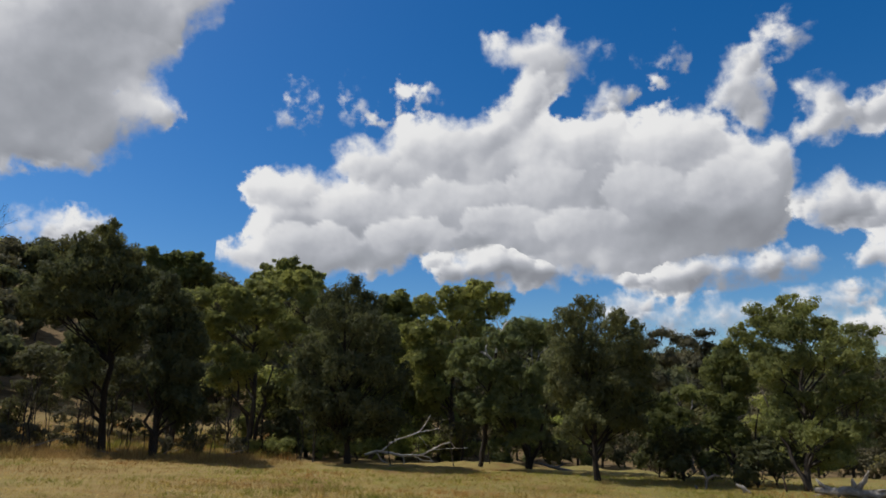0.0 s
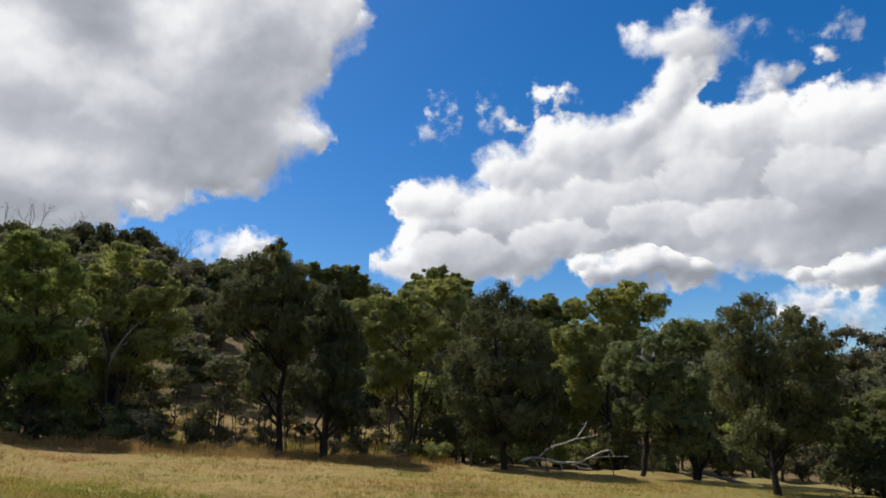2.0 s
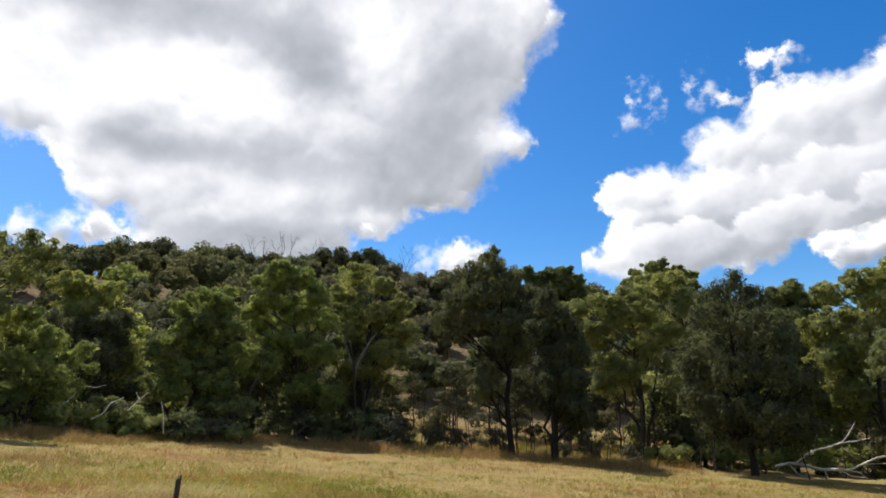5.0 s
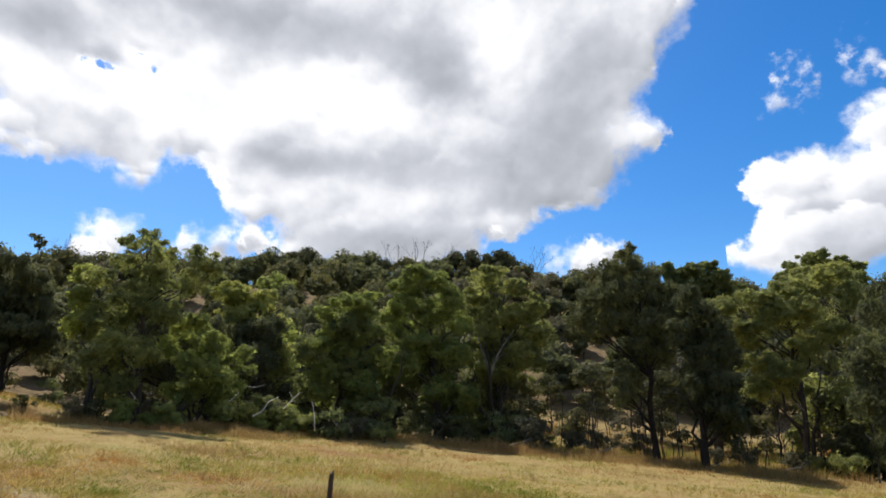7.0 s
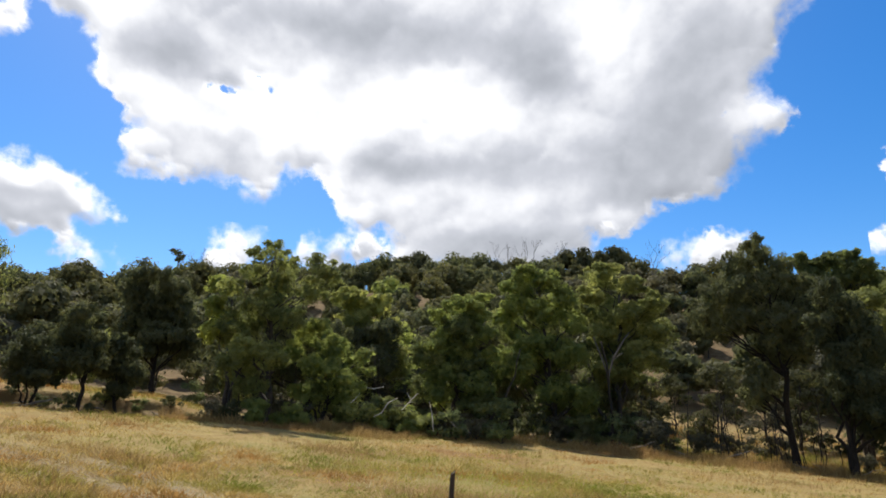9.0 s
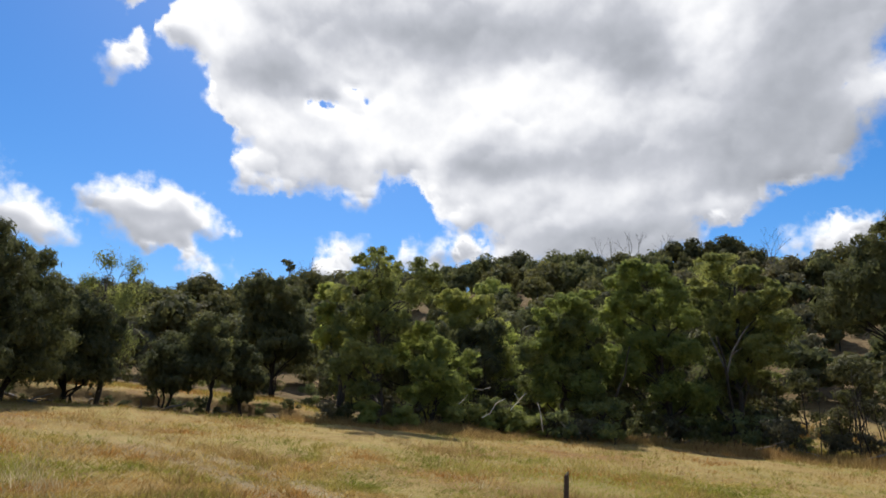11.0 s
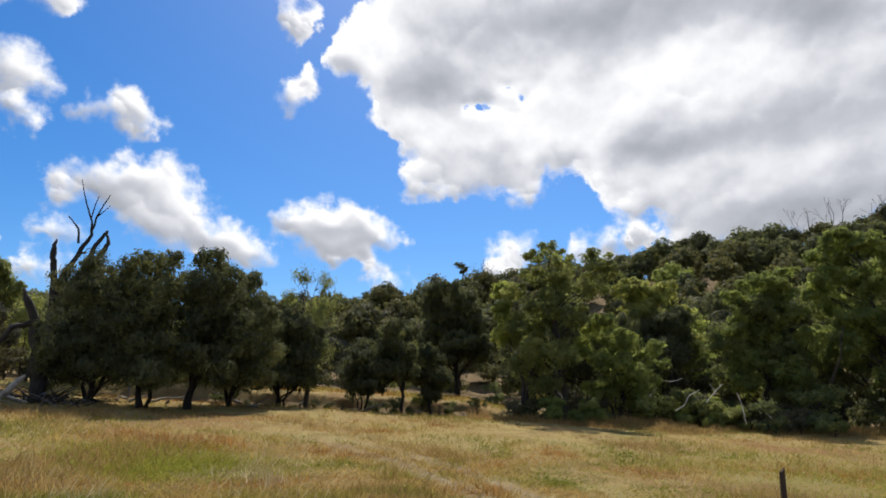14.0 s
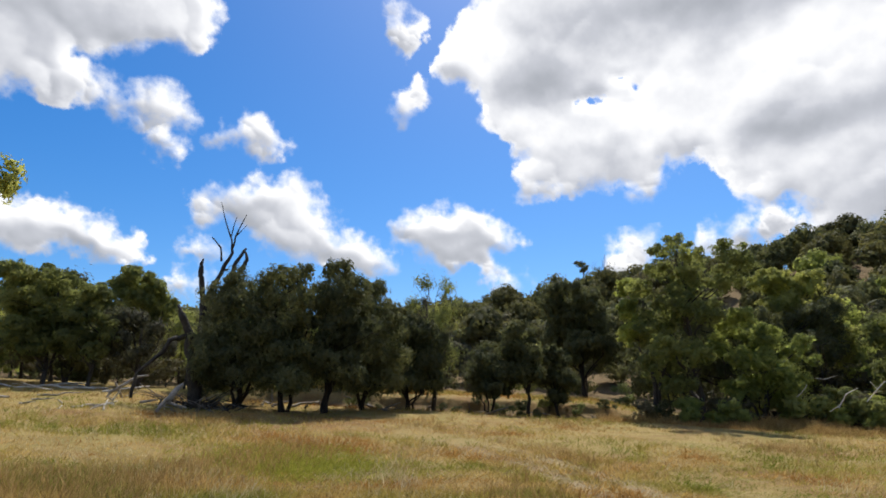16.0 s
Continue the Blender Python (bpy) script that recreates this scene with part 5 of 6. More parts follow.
def random_lobes(rng, high, wide, n, low=0.35):
    out = []
    for k in range(n):
        t = k / max(n - 1, 1)
        z = high * (low + (0.88 - low) * t)
        reach = wide * (0.75 - 0.55 * t * t)
        a = rng.uniform(0, 2 * pi)
        r = wide * rng.uniform(0.34, 0.55)
        out.append((cos(a) * reach * 0.7, sin(a) * reach * 0.7, z, r, r, r * rng.uniform(0.55, 0.8)))
    return out


def dome_lobes(rng, high, wide):
    """A rounded, closed crown with low skirts, as trees have in a closed wood."""
    out = [(rng.uniform(-0.2, 0.2) * wide, rng.uniform(-0.2, 0.2) * wide, high * 0.74, wide * 0.5, wide * 0.5, high * 0.24)]
    for k in range(7):
        a = 2 * pi * (k + rng.uniform(-0.3, 0.3)) / 7
        r = wide * rng.uniform(0.3, 0.48)
        q = rng.uniform(0.4, 0.62)
        out.append((cos(a) * wide * q, sin(a) * wide * q, high * (0.92 - 0.6 * q + rng.uniform(-0.1, 0.08)), r, r, high * rng.uniform(0.15, 0.21)))
    for k in range(3):
        a = rng.uniform(0, 2 * pi)
        out.append((cos(a) * wide * 0.45, sin(a) * wide * 0.45, high * rng.uniform(0.2, 0.36), wide * 0.5, wide * 0.5, high * 0.16))
    return out


SORTS = [("olive", "olive-green gum tree standing in the wood"), ("hill", "dull green gum tree on the hillside"), ("hill", "dark grey-green gum tree on the hillside"),
         ("green", "green gum tree among other trees"), ("brown", "brownish thin-leaved gum tree on the hill"), ("dark", "dark casuarina tree within the wood")]
prnd = random.Random(5)


def wood_variants(count, length, width, seed, group, wide=3.4, low=0.28):
    made = []
    for k, (kind, label) in enumerate(SORTS):
        rng = np.random.default_rng(seed + k)
        bark = BARK_DARK if kind == "dark" else BARK_GREY
        made.append(make_tree("casuarina_tree" if kind == "dark" else "gum_tree", dome_lobes(rng, 10, wide) if wide > 4.5 else random_lobes(rng, 10, wide, 10, low), kind, bark, 0.16, count, length, width, seed + 50 + k, label, 0.5, group, twigs=0))
    return made


def scatter(variants, places, weights):
    """Stand copies of the variants at the places; the variants themselves take the first ones."""
    first = {}
    for az, dist, size in places:
        v = prnd.choices(range(len(variants)), weights)[0]
        m = pose(*at(az, dist), 0, 0, prnd.uniform(0, 360)) @ Matrix.Diagonal((size * prnd.uniform(0.85, 1.2), size * prnd.uniform(0.85, 1.2), size, 1))
        if v in first:
            copy_thing(variants[v], m)
        else:
            first[v] = m
    for v, ob in enumerate(variants):
        ob.matrix_basis = first.get(v, pose(*at(60, 140)))


# second row, behind the trees at the edge
places = []
for az in np.arange(-46, 140, 2.9):
    for row, dist in enumerate((64, 78, 53)):
        a = az + prnd.uniform(-1.1, 1.1)
        if -27 < a < -16 and row == 0 or 74 < a < 97 and row == 0 or row == 2 and a < 97 or row == 0 and 15 < a < 37 or row == 1 and 15 < a < 37 and prnd.random() < 0.45:
            continue
        places.append((a, dist + prnd.uniform(-6, 6), prnd.uniform(0.75, 1.1) * (0.72 if a > 76 or a < -12 else 1.1 if 4 < a < 36 else 1)))
edge_sorts = wood_variants(3000, 0.38, 0.235, 700, "trees within the wood", 4.5, 0.12)
scatter(edge_sorts, [p for p in places if not 12 < p[0] < 46], (2, 5, 4, 2, 2, 3))
for az, dist, size in places:
    if 12 < az < 46:
        copy_thing(edge_sorts[prnd.choices(range(6), (1, 4, 5, 0, 3, 5))[0]], pose(*at(az, dist), 0, 0, prnd.uniform(0, 360)) @ Matrix.Diagonal((size, size, size, 1)))
# hillside up to the crest and over it
near, far = [], []
for dist in (94, 108, 122, 136, 150, 163, 175, 186):
    step = 6.4 / dist * 57.3
    for az in np.arange(-34, 140, step):
        a, d = az + prnd.uniform(-0.5, 0.5) * step, dist + prnd.uniform(-6, 6)
        (near if dist < 100 or dist > 180 and 20 < a < 90 else far).append((a, d, prnd.uniform(0.6, 1.2)))
# low scrub closes the crest between the stems
for az in np.arange(20, 112, 1.7):
    far.append((az + prnd.uniform(-0.7, 0.7), prnd.uniform(168, 182), prnd.uniform(0.45, 0.7)))
hill_sorts = wood_variants(2900, 0.74, 0.46, 800, "trees on the hillside", 5.0)
scatter(hill_sorts, near, (1, 5, 5, 0, 2, 3))


def joined_woods(places):
    """The closed wood on the slope: trunks and crowns of many trees in one mesh each."""
    rng = np.random.default_rng(77)
    quads, kinds = [], []
    stems = Wood()
    for az, dist, size in places:
        lobes = dome_lobes(rng, (11.5 if dist > 155 else 10) * size, 5.0 * size)
        me = crown_mesh(lobes, int(1450 * size ** 1.3), 0.8, 0.5, rng, 0.4, 0.22)
        co = np.empty(len(me.vertices) * 3, dtype=np.float32)
        me.vertices.foreach_get("co", co)
        bpy.data.meshes.remove(me)
        p = np.array(at(az, dist)) - np.array((0, 0, 1.4 if dist > 155 else 0.0))
        quads.append(co.reshape(-1, 3) + p)
        kinds.append(np.full(len(co) // 9, prnd.choices(range(4), (4, 0, 4, 3) if az < 46 else (6, 0, 5, 1))[0]))
        stems.limb([(p[0], p[1], p[2] - 0.3), (p[0] + prnd.uniform(-0.4, 0.4), p[1], p[2] + 4 * size), (p[0] + prnd.uniform(-0.8, 0.8), p[1], p[2] + 8 * size)], [0.2 * size, 0.15 * size, 0.06], 5)
    me = fast_mesh("hillside_woods", np.concatenate(quads), 3)
    for mat in (LEAF_HILL, LEAF_OLIVE, LEAF_DARK, LEAF_BROWN):
        me.materials.append(mat)
    me.polygons.foreach_set("material_index", np.concatenate(kinds).astype(np.int32))
    root = tagged(new("hillside_woods", me), "dense dull green gum woodland covering the hillside", "woodland", kind="stuff")
    part("trunks", stems.mesh("trunks"), BARK_GREY, root)


joined_woods(far)
# broad trees that break the skyline, sized to fit the camera's view
for k, (az, size) in enumerate(((38.2, 1.3), (40.0, 1.5), (42.3, 1.65), (44.2, 1.45), (45.8, 1.2), (50.6, 1.1), (58.6, 1.15), (61.3, 1.2))):
    copy_thing(hill_sorts[(1, 2, 1, 2, 0)[k % 5]], pose(*at(az, 176 + 2 * k % 7), 0, 0, 40 * k) @ Matrix.Diagonal((size, size, size, 1)))

# ---- dead wood: bearing, distance, limbs as sideways offset, height, radius (metres) ----
SNAG_LIMBS = [[(0.13, 0.0, 0.2), (0.07, 1.53, 0.187), (-0.07, 4.63, 0.173), (-0.27, 6.61, 0.142), (-0.33, 7.24, 0.126), (-0.33, 7.73, 0.079), (-0.27, 7.94, 0.032)], [(0.0, 3.41, 0.22), (0.2, 4.97, 0.174), (0.33, 6.13, 0.143), (0.86, 7.59, 0.112), (1.26, 8.44, 0.08), (1.19, 9.22, 0.048), (0.8, 10.23, 0.032), (0.46, 11.47, 0.016)], [(0.73, 7.31, 0.08), (1.13, 7.45, 0.048)]]
SNAG_TWIGS = [[(0.73, 7.87, 0.064), (0.6, 8.65, 0.048), (0.33, 9.0, 0.032), (0.07, 9.22, 0.032)], [(1.26, 8.72, 0.064), (1.39, 9.44, 0.048), (1.66, 10.16, 0.032), (1.92, 10.75, 0.016)], [(1.13, 9.22, 0.032), (1.26, 10.16, 0.024), (1.39, 10.67, 0.016)], [(1.39, 9.37, 0.032), (1.99, 10.17, 0.016)], [(0.13, 3.07, 0.22), (0.8, 5.04, 0.175), (1.33, 6.9, 0.144), (1.53, 7.74, 0.113), (1.99, 8.66, 0.065)], [(1.33, 6.76, 0.144), (1.86, 7.39, 0.129), (2.12, 8.1, 0.113), (1.99, 8.59, 0.065)]]
SNAG = (111.9, 38.0, SNAG_LIMBS + SNAG_TWIGS)
LEAN = (112.2, 34.5, [[(0.12, -0.12, 0.362), (-0.12, 1.93, 0.282), (-0.42, 3.33, 0.226), (-0.78, 4.32, 0.17), (-1.08, 5.0, 0.057)], [(-0.54, 3.46, 0.127), (-1.27, 3.21, 0.112), (-1.57, 2.61, 0.097), (-2.11, 2.06, 0.083), (-2.59, 1.58, 0.082), (-2.72, 0.85, 0.082), (-2.78, 0.43, 0.068)], [(-0.18, 2.24, 0.113), (-0.3, 1.51, 0.07), (-0.42, 0.84, 0.056)]])
PALE = (117.0, 38.0, [[(0.93, 1.2, 0.045), (0.4, 1.13, 0.06), (-0.2, 0.73, 0.074), (-0.8, 0.33, 0.074), (-0.93, 0.07, 0.044)], [(-0.66, 0.86, 0.044), (-0.46, 0.47, 0.059), (-0.27, 0.07, 0.044)]])
STUMP = (114.0, 31.5, [[(-0.44, 0.0, 0.075), (-0.05, 0.5, 0.113), (0.38, 0.99, 0.127), (0.55, 1.21, 0.051)], [(-0.05, 0.44, 0.063), (0.38, 0.28, 0.051), (0.77, 0.17, 0.038)]])
FALLEN_LIMBS = [[(-1.83, 0.70, 0.077), (-0.87, 0.99, 0.094), (0.29, 0.79, 0.092), (1.16, 0.60, 0.092), (2.81, 0.60, 0.076), (3.69, 0.98, 0.061), (4.66, 1.47, 0.060), (5.35, 1.56, 0.045), (5.73, 1.07, 0.031)], [(-0.39, 0.99, 0.061), (0.29, 1.57, 0.061), (0.87, 1.86, 0.046), (1.94, 2.15, 0.061), (2.72, 2.44, 0.046), (3.20, 3.02, 0.046), (3.69, 3.80, 0.023)], [(2.72, 2.44, 0.046), (3.49, 2.54, 0.039), (4.38, 2.73, 0.023)]]
FALLEN_TWIGS = [[(2.61, 2.15, 0.031), (3.01, 1.76, 0.031), (3.39, 1.28, 0.023)], [(-0.87, 0.89, 0.046), (-0.39, 0.21, 0.046), (0.00, 0.02, 0.045), (0.97, -0.27, 0.031), (1.55, -0.47, 0.023)], [(1.26, 0.60, 0.045), (1.45, 0.12, 0.039), (1.36, -0.27, 0.031)], [(2.23, 0.60, 0.045), (2.91, 0.20, 0.037), (3.78, 0.10, 0.031)], [(2.81, 0.60, 0.037), (3.49, 0.41, 0.031), (3.88, 0.01, 0.023)], [(3.69, 0.98, 0.031), (5.35, 1.09, 0.019), (6.82, 1.07, 0.015)], [(0.58, 1.67, 0.023), (0.97, 2.44, 0.016), (1.16, 2.83, 0.012)]]
FALLEN = (5.0, 55.5, FALLEN_LIMBS + FALLEN_TWIGS)
LOG_LIMBS = [[(-1.53, 0.27, 0.125), (-0.66, 0.2, 0.206), (0.0, 0.27, 0.217), (0.73, 0.2, 0.188), (1.59, 0.2, 0.132), (2.46, 0.33, 0.065)], [(0.13, 0.34, 0.136), (0.13, 0.87, 0.055)], [(0.33, 0.4, 0.122), (0.66, 0.87, 0.081), (0.86, 1.27, 0.027)]]
LOG_TWIGS = [[(-0.66, 0.27, 0.124), (-1.13, 0.47, 0.111), (-1.39, 0.8, 0.042)], [(0.73, 0.2, 0.107), (1.33, 0.4, 0.067), (1.86, 0.46, 0.04)], [(-0.2, 0.27, 0.109), (0.33, 0.07, 0.121), (0.86, -0.07, 0.08)], [(-0.93, 0.27, 0.083), (-1.46, -0.0, 0.055), (-1.73, -0.0, 0.028)]]
LOG = (-30.7, 38.0, LOG_LIMBS + LOG_TWIGS)
FORK = (-21.0, 38.5, [[(-0.07, -0.0, 0.06), (0.07, 0.54, 0.06), (-0.13, 1.02, 0.045)], [(0.07, 0.54, 0.06), (0.47, 0.75, 0.06), (0.67, 0.68, 0.03)], [(-0.6, 0.2, 0.045), (-0.34, -0.14, 0.06), (0.0, 0.14, 0.045)]])
ROOT = (-23.8, 37.5, [[(-0.46, 0.4, 0.057), (-0.13, 0.26, 0.1), (0.2, -0.0, 0.071)], [(-0.26, 0.4, 0.043), (-0.13, 0.13, 0.057), (-0.07, -0.13, 0.057)]])
DARKLOG = (-9.4, 51.0, [[(-1.96, 0.62, 0.064), (-0.8, 0.36, 0.085), (0.27, 0.09, 0.127), (1.87, -0.27, 0.168)], [(0.0, 0.18, 0.064), (0.62, 0.54, 0.042)]])
SPRAY_LIMBS = [[(-1.45, 1.16, 0.020), (-0.94, 1.45, 0.026), (-0.58, 2.03, 0.026), (0.0, 2.32, 0.020)], [(-0.8, 1.67, 0.020), (-1.02, 1.31, 0.014)], [(0.29, 1.60, 0.020), (0.65, 2.03, 0.030), (1.16, 2.54, 0.030), (1.31, 2.62, 0.014)]]
SPRAY_TWIGS = [[(0.65, 2.03, 0.020), (0.94, 2.11, 0.014)], [(0.8, 2.25, 0.016), (0.58, 2.62, 0.011)], [(1.96, 2.11, 0.027), (2.11, 1.53, 0.030), (2.25, 0.36, 0.026)], [(-1.89, 2.91, 0.014), (-1.45, 2.83, 0.016), (-0.87, 2.98, 0.014)], [(-2.33, 2.55, 0.014), (-2.69, 2.11, 0.016), (-2.91, 1.96, 0.014)]]
SPRAY = (59.0, 40.7, SPRAY_LIMBS + SPRAY_TWIGS)
WHITE_LIMBS = [[(0.00, 0.05, 0.193), (0.33, 2.04, 0.196), (0.74, 4.61, 0.172), (0.99, 6.53, 0.149), (1.25, 8.04, 0.100), (1.33, 8.47, 0.075)], [(1.33, 8.37, 0.089), (1.66, 9.64, 0.089), (2.07, 10.41, 0.075), (2.32, 10.67, 0.037)], [(1.17, 7.70, 0.089), (0.66, 8.21, 0.101), (0.33, 8.46, 0.089), (0.16, 8.46, 0.038)]]
WHITE_TWIGS = [[(0.66, 8.21, 0.075), (0.58, 8.63, 0.062), (0.66, 8.97, 0.031)], [(1.58, 9.39, 0.075), (2.16, 9.73, 0.075), (2.57, 10.15, 0.075), (2.90, 10.42, 0.049), (3.15, 10.34, 0.024)], [(1.99, 9.64, 0.062), (2.32, 9.22, 0.062), (2.82, 9.06, 0.037)], [(1.74, 9.90, 0.049), (1.50, 10.40, 0.038), (1.42, 10.75, 0.021)], [(2.57, 10.15, 0.049), (2.65, 10.67, 0.037), (2.57, 11.01, 0.021)]]
WHITE = (-3.0, 52.5, WHITE_LIMBS + WHITE_TWIGS)
LIMB = (40.7, 52.0, [[(0.00, 0.11, 0.127), (0.00, 2.56, 0.118), (-0.09, 4.65, 0.109), (-0.18, 6.38, 0.087), (-0.54, 8.13, 0.066)], [(-0.09, 5.47, 0.076), (0.36, 6.84, 0.066), (1.09, 8.04, 0.055), (1.64, 8.77, 0.033)], [(0.00, 5.11, 0.054), (-0.54, 6.84, 0.054), (-1.09, 8.50, 0.033)], [(0.18, 6.56, 0.043), (0.54, 6.84, 0.043), (1.09, 7.21, 0.022)]])
PALE2 = (53.4, 42.5, [[(-0.74, 1.26, 0.037), (-0.45, 0.89, 0.055), (0.0, 0.74, 0.055), (0.59, 0.52, 0.036)], [(-0.45, 0.89, 0.036), (-0.59, 0.45, 0.036)]])


def dead_wood(name, spec, mat, label, category, seed, spread=0.25, stem=None, lean=0.0):
    """Bare limbs; each limb wanders a little towards and away from the paddock."""
    az, dist, limbs = spec
    rnd = random.Random(seed)
    root = tagged(new(name), label, category)
    for k, limb in enumerate(limbs):
        wood = Wood(0.45)
        pts, rad, y = [], [], 0.0
        bend = rnd.uniform(-1, 1) * spread if k else 0.0
        for i, (x, z, r) in enumerate(limb):
            pts.append((x + rnd.uniform(-0.3, 0.3) * r, y + rnd.uniform(-0.5, 0.5) * r - lean * min(1.0, max(0.0, (z - 4.5) / 3.5)), z))
            rad.append(r)
            y += bend * 0.4
        fine_p, fine_r = [], []
        for i in range(len(pts) - 1):
            a, b = Vector(pts[i]), Vector(pts[i + 1])
            for s in range(4):
                t = s / 4
                fine_p.append(a.lerp(b, t) + Vector((rnd.uniform(-1, 1), rnd.uniform(-1, 1), rnd.uniform(-1, 1))) * 0.25 * rad[i] * (s > 0))
                fine_r.append(rad[i] * (1 - t) + rad[i + 1] * t)
        fine_p.append(Vector(pts[-1]))
        fine_r.append(rad[-1])
        wood.limb(fine_p, fine_r, 10)
        part("trunk" if k == 0 else "branch", wood.mesh("limb"), stem if stem and k == 0 else mat, root)
    root.matrix_basis = pose(*at(az, dist), 0, 0, az)
    return root


dead_wood("dead_tree", SNAG, WOOD_SHADED, "tall dead grey tree with broken bare limbs", "dead tree", 1)
dead_wood("dead_tree", LEAN, WOOD_SHADED, "broken dead trunk with a long drooping limb", "dead tree", 2, 0.1)
dead_wood("fallen_branch", PALE, WOOD_PALE, "bleached forked branch lying in dry grass", "branch", 3)
dead_wood("fallen_branch", STUMP, WOOD_PALE, "thick pale broken limb beside the dead tree", "branch", 4)
dead_wood("fallen_branch", FALLEN, WOOD_WHITE, "large bleached fallen branch spread over shaded grass", "branch", 5, 0.5)
dead_wood("fallen_log", LOG, WOOD_PALE, "massive weathered pale log with root stubs", "log", 6)
dead_wood("fallen_branch", FORK, WOOD_GREY, "small forked dead branch standing in the grass", "branch", 7)
dead_wood("fallen_branch", ROOT, WOOD_PALE, "short pale piece of dead root", "branch", 8)
dead_wood("fallen_log", DARKLOG, WOOD_GREY, "dark fallen log in the shade of trees", "log", 9)
dead_wood("fallen_branch", SPRAY, WOOD_WHITE, "pale dead boughs sticking out of a bush", "branch", 10, 0.4)
dead_wood("dead_tree", WHITE, WOOD_WHITE, "dead white-limbed tree top above green crowns", "dead tree", 12, 0.3, BARK_DARK, 5.0)
dead_wood("dead_tree", LIMB, WOOD_GREY, "slender pale dead stem leaning among gum trees", "dead tree", 13, 0.3, BARK_DARK)
dead_wood("fallen_branch", PALE2, WOOD_PALE, "short curved pale stick at the wood's edge", "branch", 11)


def bare_tree(az, dist, high, wide, mat, label, seed, girth=0.14, depth=5):
    """A leafless tree: a stem that forks again and again."""
    rnd = random.Random(seed)
    root = tagged(new("dead_tree"), label, "dead tree")
    stem, twigs = Wood(), Wood()

    def grow(p, d, length, r, level):
        q = p + d * length
        (stem if level < 2 else twigs).limb(bent(p, q, 3, length * 0.06, rnd), [r, r * 0.88, r * 0.76, r * 0.64], 6 if level < 2 else 4)
        if level == depth:
            return
        for _ in range(2 if level else 3):
            e = (d + Vector((rnd.uniform(-1, 1) * wide, rnd.uniform(-1, 1) * wide, rnd.uniform(-0.2, 0.45)))).normalized()
            grow(q, e, length * rnd.uniform(0.6, 0.82), r * 0.6, level + 1)

    grow(Vector((0, 0, -0.2)), Vector((rnd.uniform(-0.1, 0.1), 0, 1)).normalized(), high * 0.3, girth, 0)
    part("trunk", stem.mesh("trunk"), mat, root)
    tagged(part("spray", twigs.mesh("spray"), mat, root), kind="stuff")
    root.matrix_basis = pose(*at(az, dist), 0, 0, 0)


bare_tree(-20.3, 62, 8.6, 0.75, WOOD_GREY, "leafless grey tree with fine upright twigs", 21, 0.16, 6)
bare_tree(-22.5, 66, 7.6, 0.7, WOOD_GREY, "leafless grey tree among green ones", 22, 0.14, 6)
bare_tree(5.0, 72, 15.5, 0.5, WOOD_GREY, "tall bare grey tree above the canopy", 23, 0.16, 5)
bare_tree(-5.5, 60.5, 13.5, 0.75, WOOD_PALE, "dead white-limbed gum tree top", 24, 0.2, 5)
bare_tree(77.2, 181, 15.5, 0.6, WOOD_GREY, "bare dead tree on the skyline", 25, 0.25, 5)
bare_tree(76.3, 183, 14, 0.8, WOOD_GREY, "low bare dead tree on the skyline", 26, 0.25, 5)
bare_tree(36.5, 182, 17, 0.7, WOOD_GREY, "leafless grey tree above the ridge crowns", 33, 0.22, 5)
bare_tree(44.6, 183, 17, 0.7, WOOD_GREY, "leafless grey tree above the ridge crowns", 34, 0.22, 5)
bare_tree(47.5, 184, 17.5, 0.6, WOOD_GREY, "bare grey tree on the hill crest", 27, 0.25, 5)
bare_tree(49.5, 184, 17, 0.6, WOOD_GREY, "leafless tree on the hill crest", 28, 0.25, 5)
bare_tree(105.9, 44, 8.5, 0.5, WOOD_GREY, "thin bare stem above a dense crown", 29, 0.08, 4)

make_tree("gum_tree", [(0.2, 0, 12.8, 1.5, 1.4, 1.1), (-1.2, 0, 13.4, 1.0, 1.0, 0.8), (1.3, 0, 12.0, 0.9, 0.9, 0.8), (0.3, 0, 11.0, 1.2, 1.2, 0.8)], "hill", BARK_GREY, 0.2, 600, 0.6, 0.34, 41,
          "lone thin gum tree on the skyline", group="trees on the hillside", loose=0.8).matrix_basis = pose(*at(78.6, 180), 0, 0, 80)
make_tree("gum_tree", [(0, 0, 7.3, 2.6, 2.6, 1.5), (3.1, 0, 7.4, 0.45, 0.45, 0.8), (1, 0.5, 5.2, 2.0, 2.0, 1.4), (-1.2, 0, 4.5, 2.0, 2.0, 1.2)], "olive", BARK_GREY, 0.17, 9000, 0.22, 0.08, 42,
          "gum tree close to the viewer in the paddock").matrix_basis = pose(*at(135, 22), 0, 0, 138)

# ---- undergrowth ----
BUSHES = [("green", "bright green leafy bush at the wood's edge"), ("olive", "olive-green bush under the trees"), ("blue", "grey-green wattle bush in the shade"),
          ("dark", "dark dense bush beneath the trees"), ("brown", "dry brown scrubby bush")]


def bush_variants(count, length, width, seed):
    made = []
    for k, (kind, label) in enumerate(BUSHES):
        rng = np.random.default_rng(seed + k)
        lobes = [(rng.uniform(-1.7, 1.7), rng.uniform(-1.5, 1.5), rng.uniform(0.7, 2.9), rng.uniform(0.7, 1.2), rng.uniform(0.7, 1.2), rng.uniform(0.55, 0.9)) for _ in range(9)]
        b = make_tree("bush", lobes, kind, BARK_GREY, 0.07, count, length, width, seed + 9 + k, label, 0.3, "bushes under the trees", 0.3, 0)
        b["category"] = "bush"
        made.append(b)
    return made


